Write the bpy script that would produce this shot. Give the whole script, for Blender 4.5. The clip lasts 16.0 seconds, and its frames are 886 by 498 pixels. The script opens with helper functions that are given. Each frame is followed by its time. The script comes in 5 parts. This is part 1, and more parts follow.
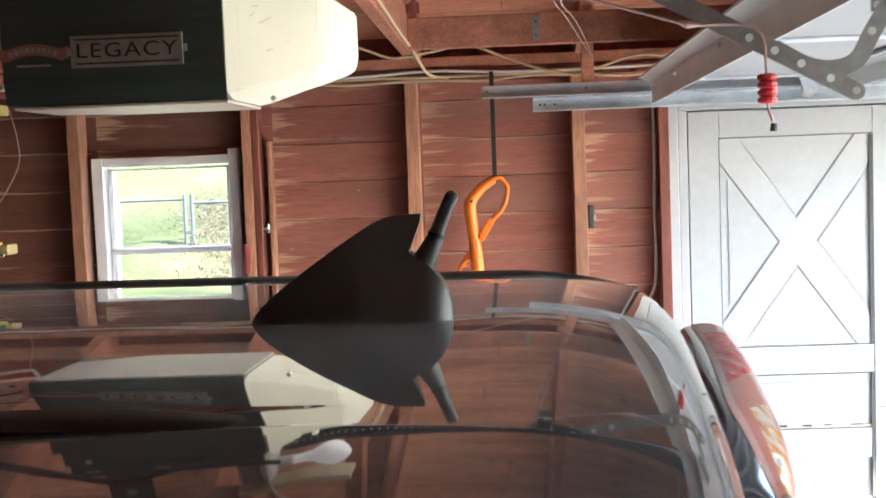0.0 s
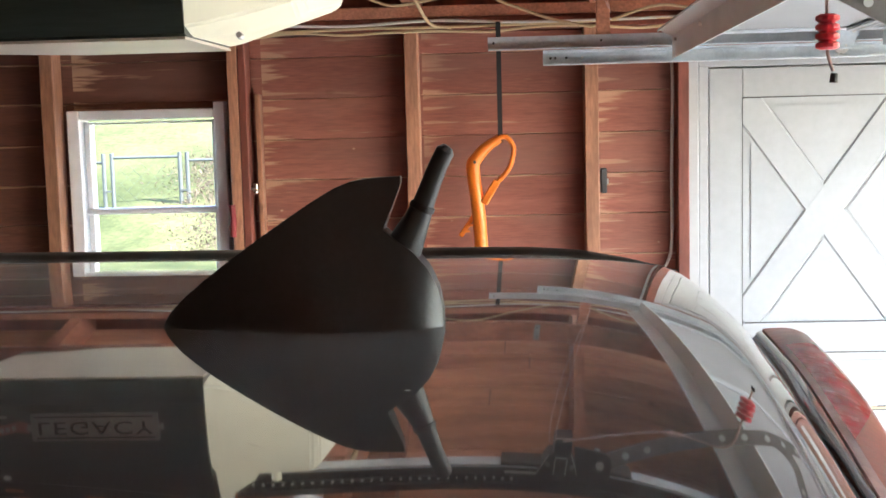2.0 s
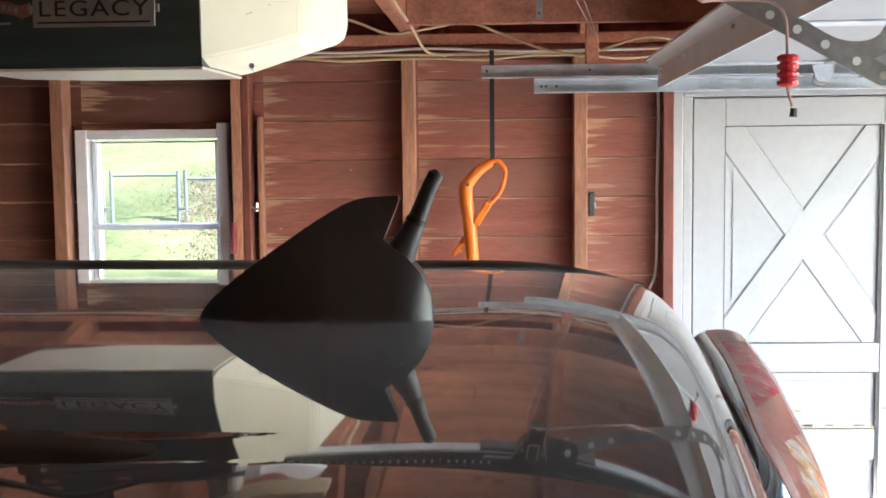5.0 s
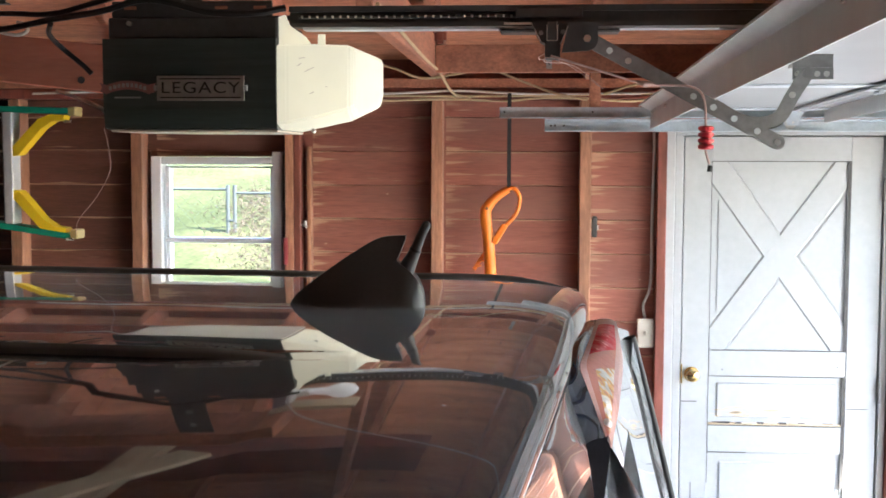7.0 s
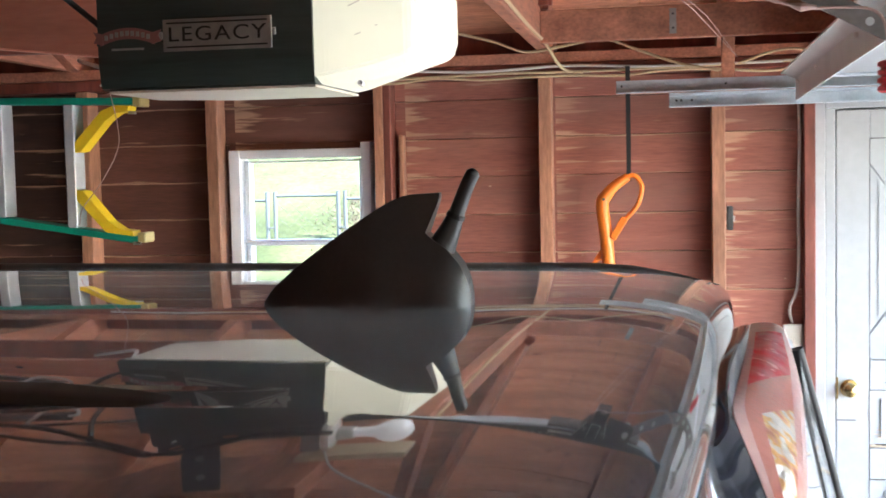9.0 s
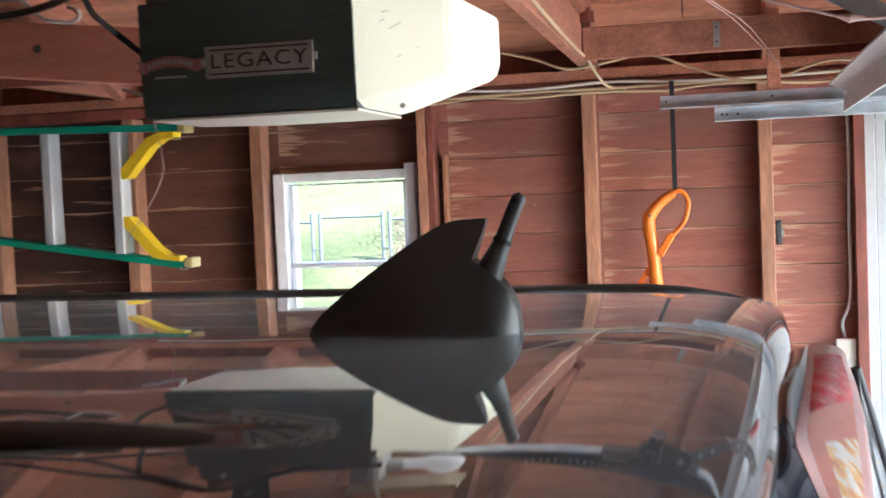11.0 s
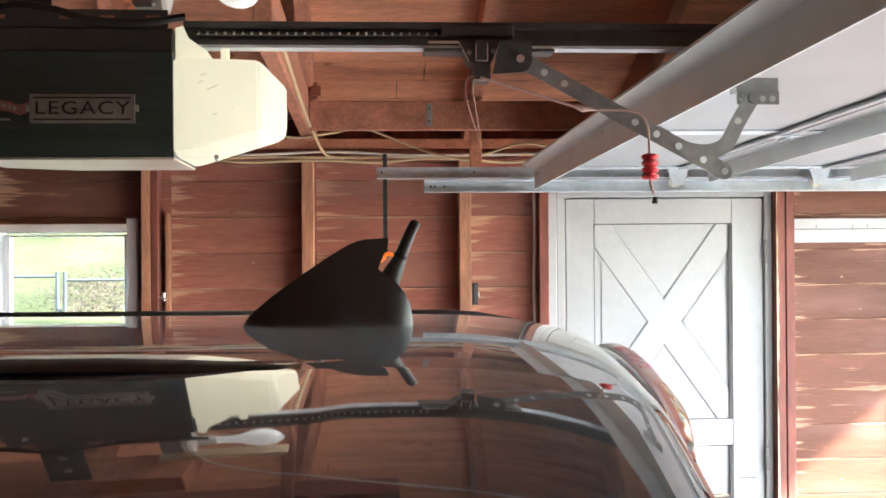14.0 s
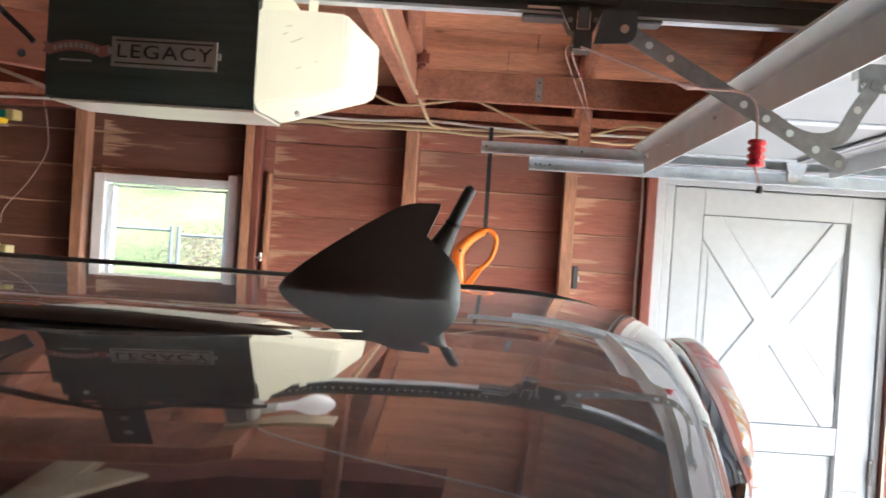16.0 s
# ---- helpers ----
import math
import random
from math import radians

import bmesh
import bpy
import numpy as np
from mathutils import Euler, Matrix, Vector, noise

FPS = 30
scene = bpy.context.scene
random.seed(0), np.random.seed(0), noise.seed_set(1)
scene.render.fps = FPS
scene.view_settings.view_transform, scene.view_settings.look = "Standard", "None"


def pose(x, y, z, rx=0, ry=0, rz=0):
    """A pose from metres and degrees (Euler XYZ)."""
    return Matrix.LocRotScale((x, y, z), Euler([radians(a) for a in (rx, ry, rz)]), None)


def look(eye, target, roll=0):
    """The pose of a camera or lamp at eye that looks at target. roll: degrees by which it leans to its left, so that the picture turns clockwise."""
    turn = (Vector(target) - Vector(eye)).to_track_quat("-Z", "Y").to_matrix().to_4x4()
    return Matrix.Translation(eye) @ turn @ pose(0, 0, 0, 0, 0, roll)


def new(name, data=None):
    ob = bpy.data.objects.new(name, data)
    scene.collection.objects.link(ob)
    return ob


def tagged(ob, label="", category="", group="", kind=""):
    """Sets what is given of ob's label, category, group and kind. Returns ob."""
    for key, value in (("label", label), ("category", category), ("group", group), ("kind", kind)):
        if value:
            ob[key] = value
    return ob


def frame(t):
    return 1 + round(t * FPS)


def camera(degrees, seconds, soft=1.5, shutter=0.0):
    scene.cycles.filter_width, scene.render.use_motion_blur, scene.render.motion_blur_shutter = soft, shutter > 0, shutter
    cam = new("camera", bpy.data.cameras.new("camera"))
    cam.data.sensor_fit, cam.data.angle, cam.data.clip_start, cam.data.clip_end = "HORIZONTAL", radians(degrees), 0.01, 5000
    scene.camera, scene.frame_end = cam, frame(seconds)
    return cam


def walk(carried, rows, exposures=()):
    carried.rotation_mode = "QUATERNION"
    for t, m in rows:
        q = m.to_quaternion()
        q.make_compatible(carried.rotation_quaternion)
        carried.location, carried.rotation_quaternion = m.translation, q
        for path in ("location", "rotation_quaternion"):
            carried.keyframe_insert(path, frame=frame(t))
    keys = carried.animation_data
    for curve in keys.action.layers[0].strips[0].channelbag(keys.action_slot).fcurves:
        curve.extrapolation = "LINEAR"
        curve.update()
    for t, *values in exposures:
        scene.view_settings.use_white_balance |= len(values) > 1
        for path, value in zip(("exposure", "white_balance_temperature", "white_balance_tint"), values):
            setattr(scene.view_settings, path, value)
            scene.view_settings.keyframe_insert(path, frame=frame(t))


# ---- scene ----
# camera: seconds, place, turn to the left, tilt up, lean
PATH = [
    (0.0, -0.830, -4.460, 1.885, 2.52, -4.18, -2.20),
    (0.5, -0.837, -4.302, 1.876, 2.73, -4.92, -2.36),
    (1.0, -0.831, -4.257, 1.877, 2.74, -5.30, -2.02),
    (1.5, -0.832, -4.209, 1.876, 2.74, -5.64, -1.68),
    (2.0, -0.834, -4.157, 1.873, 2.72, -6.04, -1.47),
    (2.5, -0.833, -4.168, 1.874, 2.78, -6.03, -1.18),
    (3.0, -0.827, -4.424, 1.886, 2.05, -4.79, -1.16),
    (3.5, -0.823, -4.570, 1.901, 1.84, -4.46, -0.68),
    (4.0, -0.824, -4.335, 1.878, 2.44, -4.79, -1.13),
    (4.2, -0.826, -4.269, 1.875, 2.59, -5.25, -1.06),
    (6.3, -0.786, -4.783, 1.929, 1.91, -4.44, 0.09),
    (6.5, -0.764, -4.902, 1.950, 2.40, -4.51, 0.14),
    (7.0, -0.730, -4.970, 1.942, 4.25, -4.37, 0.17),
    (7.5, -0.667, -5.012, 1.937, 5.97, -4.32, -0.02),
    (8.0, -0.627, -5.033, 1.938, 7.39, -4.21, -0.14),
    (8.5, -0.691, -4.570, 1.867, 8.68, -3.64, -1.08),
    (8.7, -0.707, -4.438, 1.860, 9.44, -3.89, -1.22),
    (10.8, -0.735, -4.279, 1.869, 12.34, -3.23, -1.88),
    (11.0, -0.722, -4.361, 1.866, 12.44, -2.93, -2.46),
    (11.5, -0.710, -4.597, 1.838, 14.39, -3.84, -2.59),
    (12.0, -0.833, -4.668, 1.831, 10.70, -4.88, -2.72),
    (12.5, -0.966, -4.685, 1.818, -0.79, -2.55, -4.23),
    (13.0, -0.952, -4.723, 1.826, -4.32, 0.03, -2.44),
    (13.5, -0.920, -4.721, 1.829, -4.44, 0.10, -1.33),
    (14.0, -0.926, -4.689, 1.825, -4.03, 0.15, -0.45),
    (14.5, -0.919, -4.634, 1.815, -3.04, -0.17, 0.76),
    (15.0, -0.908, -4.603, 1.821, -1.28, -0.30, 1.67),
    (15.5, -0.875, -4.581, 1.818, -0.63, -0.64, 2.96),
    (16.0, -0.859, -4.582, 1.817, 1.50, -1.01, 3.69),
]


def aim(x, y, z, yaw, pitch, roll):
    a, b = radians(yaw), radians(pitch)
    way = Vector((-math.sin(a) * math.cos(b), math.cos(a) * math.cos(b), math.sin(b)))
    eye = Vector((x, y, z))
    return look(eye, eye + way, roll)


cam = camera(40.60, 16.0, soft=1.6, shutter=0.5)
walk(cam, [(r[0], aim(*r[1:])) for r in PATH], exposures=[(t, e, w, 11) for t, e, w in ((0.0, 4.10, 6150), (1.5, 3.99, 6300), (2.5, 3.99, 6350), (3.0, 3.97, 6120), (4.0, 4.06, 6130), (6.5, 3.95, 6150), (8.5, 4.17, 5980), (11.5, 4.24, 5760), (12.0, 4.31, 5800), (12.5, 4.32, 6150), (13.0, 4.07, 6300), (14.5, 4.11, 6280), (16.0, 4.23, 6150))])

# ---- daylight ----
SUN_AZ, SUN_EL = radians(118), radians(42.3)   # from the open door side
world = bpy.data.worlds.new("daylight")
scene.world = world
world.use_nodes = True
wn = world.node_tree.nodes
sky = wn.new("ShaderNodeTexSky")
sky.sky_type, sky.sun_disc = "NISHITA", False
sky.sun_elevation, sky.sun_rotation = SUN_EL, SUN_AZ
world.node_tree.links.new(sky.outputs[0], wn["Background"].inputs[0])
wn["Background"].inputs[1].default_value = 0.15
sun = new("sun", bpy.data.lights.new("sun", "SUN"))
sun.data.energy, sun.data.angle, sun.data.color = 4.0, radians(1.6), (1, 0.94, 0.86)
sun.matrix_world = look((0, 0, 0), (-math.sin(SUN_AZ) * math.cos(SUN_EL), -math.cos(SUN_AZ) * math.cos(SUN_EL), -math.sin(SUN_EL)))


# ---- materials ----
def material(name, base, rough=0.6, metal=0.0, vary=0.15, scale=6.0, stretch=(1, 1, 1), bump=0.1, fine=60.0,
             coat=0.0, second=None, amount=0.5, objvary=0.0, spec=0.5):
    """A surface with broad stains, fine grain and a slight relief."""
    m = bpy.data.materials.new(name)
    m.use_nodes = True
    t = m.node_tree
    n, link = t.nodes, t.links.new
    b = n["Principled BSDF"]
    co = n.new("ShaderNodeTexCoord")
    mp = n.new("ShaderNodeMapping")
    mp.inputs["Scale"].default_value = stretch
    link(co.outputs["Object"], mp.inputs[0])
    oi = n.new("ShaderNodeObjectInfo")
    off = n.new("ShaderNodeVectorMath")
    off.operation = "ADD"
    link(mp.outputs[0], off.inputs[0])
    mul = n.new("ShaderNodeMath")
    mul.operation = "MULTIPLY"
    mul.inputs[1].default_value = 37.0
    link(oi.outputs["Random"], mul.inputs[0])
    link(mul.outputs[0], off.inputs[1])
    big = n.new("ShaderNodeTexNoise")
    big.inputs["Scale"].default_value, big.inputs["Detail"].default_value = scale, 5
    small = n.new("ShaderNodeTexNoise")
    small.inputs["Scale"].default_value, small.inputs["Detail"].default_value = fine, 4
    link(off.outputs[0], big.inputs["Vector"])
    link(off.outputs[0], small.inputs["Vector"])
    ramp = n.new("ShaderNodeValToRGB")
    ramp.color_ramp.elements[0].position, ramp.color_ramp.elements[1].position = 0.5 - 0.35 * amount, 0.5 + 0.35 * amount
    lo = tuple(c * (1 - vary) for c in base)
    hi = second or tuple(min(1, c * (1 + vary)) for c in base)
    ramp.color_ramp.elements[0].color, ramp.color_ramp.elements[1].color = (*lo, 1), (*hi, 1)
    link(big.outputs["Fac"], ramp.inputs[0])
    mix = n.new("ShaderNodeMixRGB")
    mix.blend_type = "OVERLAY"
    mix.inputs[0].default_value = min(0.9, vary * 1.6)
    link(ramp.outputs[0], mix.inputs[1])
    link(small.outputs["Fac"], mix.inputs[2])
    last = mix.outputs[0]
    if objvary:
        hs = n.new("ShaderNodeHueSaturation")
        mr = n.new("ShaderNodeMapRange")
        mr.inputs["To Min"].default_value, mr.inputs["To Max"].default_value = 1 - objvary, 1 + objvary
        link(oi.outputs["Random"], mr.inputs[0])
        link(mr.outputs[0], hs.inputs["Value"])
        link(last, hs.inputs["Color"])
        last = hs.outputs[0]
    link(last, b.inputs["Base Color"])
    rr = n.new("ShaderNodeMapRange")
    rr.inputs["To Min"].default_value, rr.inputs["To Max"].default_value = max(0.0, rough - 0.08), min(1, rough + 0.08)
    link(small.outputs["Fac"], rr.inputs[0])
    link(rr.outputs[0], b.inputs["Roughness"])
    b.inputs["Metallic"].default_value = metal
    b.inputs["Coat Weight"].default_value = coat
    b.inputs["Coat Roughness"].default_value = 0.02
    b.inputs["Specular IOR Level"].default_value = spec
    if bump:
        bp = n.new("ShaderNodeBump")
        bp.inputs["Strength"].default_value, bp.inputs["Distance"].default_value = bump, 0.004
        link(small.outputs["Fac"], bp.inputs["Height"])
        link(bp.outputs[0], b.inputs["Normal"])
    return m


def plain(name, base, rough=0.5, metal=0.0, **more):
    return material(name, base, rough, metal, vary=more.pop("vary", 0.06), bump=more.pop("bump", 0.03), **more)


def glassy(name, colour, rough=0.0, weight=1.0, ior=1.45):
    m = bpy.data.materials.new(name)
    m.use_nodes = True
    b = m.node_tree.nodes["Principled BSDF"]
    b.inputs["Base Color"].default_value = (*colour, 1)
    b.inputs["Roughness"].default_value = rough
    b.inputs["Transmission Weight"].default_value = weight
    b.inputs["IOR"].default_value = ior
    return m


def siding_wood(name, base, light):
    """Red-brown stained boards with pale worn streaks along the grain and near the edges."""
    m = material(name, base, 0.62, vary=0.24, scale=2.2, stretch=(0.7, 4, 7), bump=0.25, fine=26,
                 second=light, amount=0.9, objvary=0.18, spec=0.35)
    t = m.node_tree
    n, link = t.nodes, t.links.new
    b = n["Principled BSDF"]
    stain = b.inputs["Base Color"].links[0].from_socket
    co = n["Texture Coordinate"]
    mp = n.new("ShaderNodeMapping")
    mp.inputs["Scale"].default_value = (2.0, 1, 26)
    link(co.outputs["Object"], mp.inputs[0])
    add = n.new("ShaderNodeVectorMath")
    oi = n["Object Info"]
    link(mp.outputs[0], add.inputs[0])
    mul = n.new("ShaderNodeMath")
    mul.operation, mul.inputs[1].default_value = "MULTIPLY", 91.0
    link(oi.outputs["Random"], mul.inputs[0])
    link(mul.outputs[0], add.inputs[1])
    wear = n.new("ShaderNodeTexNoise")
    wear.inputs["Scale"].default_value, wear.inputs["Detail"].default_value = 1.6, 7
    link(add.outputs[0], wear.inputs["Vector"])
    sep = n.new("ShaderNodeSeparateXYZ")
    link(co.outputs["Object"], sep.inputs[0])
    geo = n.new("ShaderNodeNewGeometry")
    wsep = n.new("ShaderNodeSeparateXYZ")
    link(geo.outputs["Position"], wsep.inputs[0])

    def calc(op, a, b=None, c=None):
        q = n.new("ShaderNodeMath")
        q.operation = op
        for i, v in enumerate((a, b, c)):
            if v is None:
                continue
            if isinstance(v, (int, float)):
                q.inputs[i].default_value = v
            else:
                link(v, q.inputs[i])
        return q.outputs[0]

    # bare streaks fan out from the studs, and the board edges are rubbed pale
    near = None
    for edge in (-2.312, -1.646, -1.088, -0.489, 0.789, 1.405):
        dist = calc("SUBTRACT", wsep.outputs["X"], edge)
        fall = calc("MULTIPLY", calc("GREATER_THAN", dist, 0.0), calc("SUBTRACT", 1.0, calc("DIVIDE", dist, 0.13)))
        fall = calc("MAXIMUM", fall, 0.0)
        near = fall if near is None else calc("MAXIMUM", near, fall)
    half_h = calc("ABSOLUTE", calc("SUBTRACT", sep.outputs["Z"], 0.068))
    rim = calc("MAXIMUM", calc("MULTIPLY", calc("SUBTRACT", half_h, 0.062), 26.0), 0.0)
    level = calc("ADD", wear.outputs["Fac"], calc("ADD", calc("MULTIPLY", near, 0.17), rim))
    ramp = n.new("ShaderNodeValToRGB")
    ramp.color_ramp.elements[0].position, ramp.color_ramp.elements[1].position = 0.65, 0.73
    link(level, ramp.inputs[0])
    mix = n.new("ShaderNodeMixRGB")
    mix.inputs[2].default_value = (0.58, 0.37, 0.24, 1)
    half = calc("MULTIPLY", ramp.outputs[0], 0.7)
    link(half, mix.inputs[0])
    link(stain, mix.inputs[1])
    # some boards have gone grey in long patches
    grey = n.new("ShaderNodeTexNoise")
    grey.inputs["Scale"].default_value, grey.inputs["Detail"].default_value = 1.1, 3
    mp2 = n.new("ShaderNodeMapping")
    mp2.inputs["Scale"].default_value = (1.3, 1, 5)
    link(co.outputs["Object"], mp2.inputs[0])
    add2 = n.new("ShaderNodeVectorMath")
    link(mp2.outputs[0], add2.inputs[0])
    link(mul.outputs[0], add2.inputs[1])
    link(add2.outputs[0], grey.inputs["Vector"])
    gr = n.new("ShaderNodeValToRGB")
    gr.color_ramp.elements[0].position, gr.color_ramp.elements[1].position = 0.52, 0.68
    link(grey.outputs["Fac"], gr.inputs[0])
    mix2 = n.new("ShaderNodeMixRGB")
    mix2.inputs[2].default_value = (0.25, 0.125, 0.095, 1)
    link(calc("MULTIPLY", gr.outputs[0], 0.6), mix2.inputs[0])
    link(mix.outputs[0], mix2.inputs[1])
    # knots
    mp3 = n.new("ShaderNodeMapping")
    mp3.inputs["Scale"].default_value = (3.2, 1, 7)
    link(co.outputs["Object"], mp3.inputs[0])
    add3 = n.new("ShaderNodeVectorMath")
    link(mp3.outputs[0], add3.inputs[0])
    link(mul.outputs[0], add3.inputs[1])
    vor = n.new("ShaderNodeTexVoronoi")
    vor.inputs["Scale"].default_value = 1.0
    link(add3.outputs[0], vor.inputs["Vector"])
    kr = n.new("ShaderNodeValToRGB")
    kr.color_ramp.elements[0].position, kr.color_ramp.elements[1].position = 0.03, 0.1
    kr.color_ramp.elements[0].color, kr.color_ramp.elements[1].color = (1, 1, 1, 1), (0, 0, 0, 1)
    link(vor.outputs["Distance"], kr.inputs[0])
    mix3 = n.new("ShaderNodeMixRGB")
    mix3.inputs[2].default_value = (0.14, 0.05, 0.03, 1)
    link(calc("MULTIPLY", kr.outputs[0], 0.7), mix3.inputs[0])
    link(mix2.outputs[0], mix3.inputs[1])
    # scuffs and filled nail holes
    mp4 = n.new("ShaderNodeMapping")
    mp4.inputs["Scale"].default_value = (7, 1, 11)
    link(co.outputs["Object"], mp4.inputs[0])
    add4 = n.new("ShaderNodeVectorMath")
    link(mp4.outputs[0], add4.inputs[0])
    link(mul.outputs[0], add4.inputs[1])
    dots = n.new("ShaderNodeTexVoronoi")
    dots.inputs["Scale"].default_value = 1.0
    link(add4.outputs[0], dots.inputs["Vector"])
    dr = n.new("ShaderNodeValToRGB")
    dr.color_ramp.elements[0].position, dr.color_ramp.elements[1].position = 0.02, 0.05
    dr.color_ramp.elements[0].color, dr.color_ramp.elements[1].color = (0.8, 0.8, 0.8, 1), (0, 0, 0, 1)
    link(dots.outputs["Distance"], dr.inputs[0])
    mix4 = n.new("ShaderNodeMixRGB")
    mix4.inputs[2].default_value = (0.55, 0.34, 0.23, 1)
    link(dr.outputs[0], mix4.inputs[0])
    link(mix3.outputs[0], mix4.inputs[1])
    link(mix4.outputs[0], b.inputs["Base Color"])
    return m


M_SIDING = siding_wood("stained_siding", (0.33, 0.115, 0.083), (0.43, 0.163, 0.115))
M_SIDING2 = siding_wood("weathered_siding", (0.125, 0.046, 0.026), (0.19, 0.074, 0.042))
# far left end: darker boards, deepened further for the dim light there
M_SIDING3 = siding_wood("dark_end_siding", (0.043, 0.021, 0.015), (0.085, 0.042, 0.03))
# boards round the window: the fall of light put into the stain colour
M_SIDING4 = siding_wood("shaded_siding", (0.128, 0.053, 0.036), (0.21, 0.088, 0.06))
M_STUD = material("stud_pine", (0.4, 0.19, 0.11), 0.6, vary=0.3, scale=3, stretch=(5, 5, 0.8), bump=0.2, fine=24, amount=0.8, objvary=0.18)
M_DARKSTUD = material("red_painted_timber", (0.2, 0.06, 0.04), 0.55, vary=0.25, scale=4, stretch=(4, 4, 0.8), bump=0.15, fine=24, objvary=0.1)
M_JOIST = material("joist_timber", (0.42, 0.175, 0.105), 0.62, vary=0.35, scale=2.5, stretch=(4, 0.7, 5), bump=0.2, fine=22, amount=0.8, objvary=0.15)
M_BEAM = material("old_red_beam", (0.3, 0.115, 0.075), 0.6, vary=0.35, scale=3, stretch=(3, 0.7, 5), bump=0.2, fine=22, amount=0.8)
M_PLANK = material("red_stained_plank", (0.66, 0.26, 0.17), 0.55, vary=0.16, scale=2.5, stretch=(0.8, 4, 6), bump=0.12, fine=22, amount=0.8)
M_SHEATH = material("roof_boards", (0.52, 0.235, 0.135), 0.6, vary=0.35, scale=2.5, stretch=(0.9, 6, 6), bump=0.2, fine=22, amount=0.8, objvary=0.15)


def knots(m, spread, colour, size=0.09):
    """Dark knots with a size and spacing of their own."""
    n, link = m.node_tree.nodes, m.node_tree.links.new
    b = n["Principled BSDF"]
    wood = b.inputs["Base Color"].links[0].from_socket
    mp = n.new("ShaderNodeMapping")
    mp.inputs["Scale"].default_value = spread
    link(n["Texture Coordinate"].outputs["Object"], mp.inputs[0])
    v = n.new("ShaderNodeTexVoronoi")
    v.inputs["Scale"].default_value = 1.0
    link(mp.outputs[0], v.inputs["Vector"])
    r = n.new("ShaderNodeValToRGB")
    r.color_ramp.elements[0].position, r.color_ramp.elements[1].position = size * 0.3, size
    r.color_ramp.elements[0].color, r.color_ramp.elements[1].color = (0.8, 0.8, 0.8, 1), (0, 0, 0, 1)
    link(v.outputs["Distance"], r.inputs[0])
    x = n.new("ShaderNodeMixRGB")
    x.inputs[2].default_value = (*colour, 1)
    link(r.outputs[0], x.inputs[0])
    link(wood, x.inputs[1])
    link(x.outputs[0], b.inputs["Base Color"])


knots(M_SHEATH, (4, 7, 7), (0.17, 0.065, 0.035), 0.11)
knots(M_JOIST, (9, 2.2, 9), (0.14, 0.05, 0.03))
knots(M_BEAM, (9, 2.2, 9), (0.1, 0.035, 0.025))
knots(M_STUD, (9, 9, 2.6), (0.2, 0.085, 0.045))
M_WHITE = material("white_door_paint", (0.44, 0.455, 0.46), 0.38, vary=0.05, scale=3, bump=0.06, fine=40)
M_WINWHITE = material("white_window_paint", (0.47, 0.475, 0.47), 0.42, vary=0.08, scale=5, bump=0.08, fine=40)
M_WINFRAME = material("white_sash_paint", (0.8, 0.8, 0.82), 0.4, vary=0.06, scale=5, bump=0.06, fine=40)
M_GDOOR = material("white_door_skin", (0.31, 0.33, 0.345), 0.4, vary=0.06, scale=3, bump=0.05, fine=120)
M_GALV = material("galvanised_steel", (0.56, 0.61, 0.65), 0.42, 0.3, vary=0.14, scale=14, bump=0.04, fine=90)
M_STRUT = material("grey_painted_steel", (0.70, 0.75, 0.74), 0.48, 0.0, vary=0.06, scale=6, bump=0.04, fine=60)
M_ARM = material("dull_steel", (0.27, 0.265, 0.255), 0.42, 0.4, vary=0.15, scale=10, bump=0.04, fine=80)
M_BOLT = plain("bright_bolt", (0.7, 0.68, 0.64), 0.3, 0.9)
M_BLACK = material("black_painted_steel", (0.055, 0.054, 0.052), 0.42, 0.0, vary=0.2, scale=8, bump=0.05, fine=70)
M_COVER = material("dark_green_black_cover", (0.04, 0.055, 0.05), 0.36, 0.0, vary=0.2, scale=5, stretch=(0.6, 1, 9), bump=0.06, fine=30)
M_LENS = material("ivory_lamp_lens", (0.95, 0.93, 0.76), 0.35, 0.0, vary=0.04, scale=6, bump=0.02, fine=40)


def translucent(m, share):
    """Thin plastic that lets part of the light through, scattered."""
    n, link = m.node_tree.nodes, m.node_tree.links.new
    glow = n.new("ShaderNodeBsdfTranslucent")
    link(n["Principled BSDF"].inputs["Base Color"].links[0].from_socket, glow.inputs["Color"])
    both = n.new("ShaderNodeMixShader")
    both.inputs[0].default_value = share
    link(n["Principled BSDF"].outputs[0], both.inputs[1])
    link(glow.outputs[0], both.inputs[2])
    link(both.outputs[0], n["Material Output"].inputs["Surface"])


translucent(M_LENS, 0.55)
for key, val in (("Emission Color", (1.0, 0.98, 0.9, 1)), ("Emission Strength", 0.037)):   # slight glow added to lift the lens; its lamp isn't known to be lit
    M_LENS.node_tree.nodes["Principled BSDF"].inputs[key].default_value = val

M_PLATE = material("silver_name_plate", (0.36, 0.36, 0.34), 0.4, 0.6, vary=0.1, scale=20, bump=0.02, fine=90)
M_RIBBON = plain("faded_red_ribbon", (0.3, 0.13, 0.12), 0.5)
M_DULLRED = plain("dull_red_plastic", (0.28, 0.03, 0.035), 0.45)
M_RED = plain("red_plastic", (0.6, 0.025, 0.04), 0.35)
M_CORD = plain("pale_rope", (0.5, 0.34, 0.3), 0.8)
M_ORANGE = material("orange_plastic", (0.9, 0.22, 0.02), 0.38, vary=0.08, scale=9, bump=0.03, fine=60)
M_STRAP = plain("black_webbing", (0.02, 0.02, 0.02), 0.85)
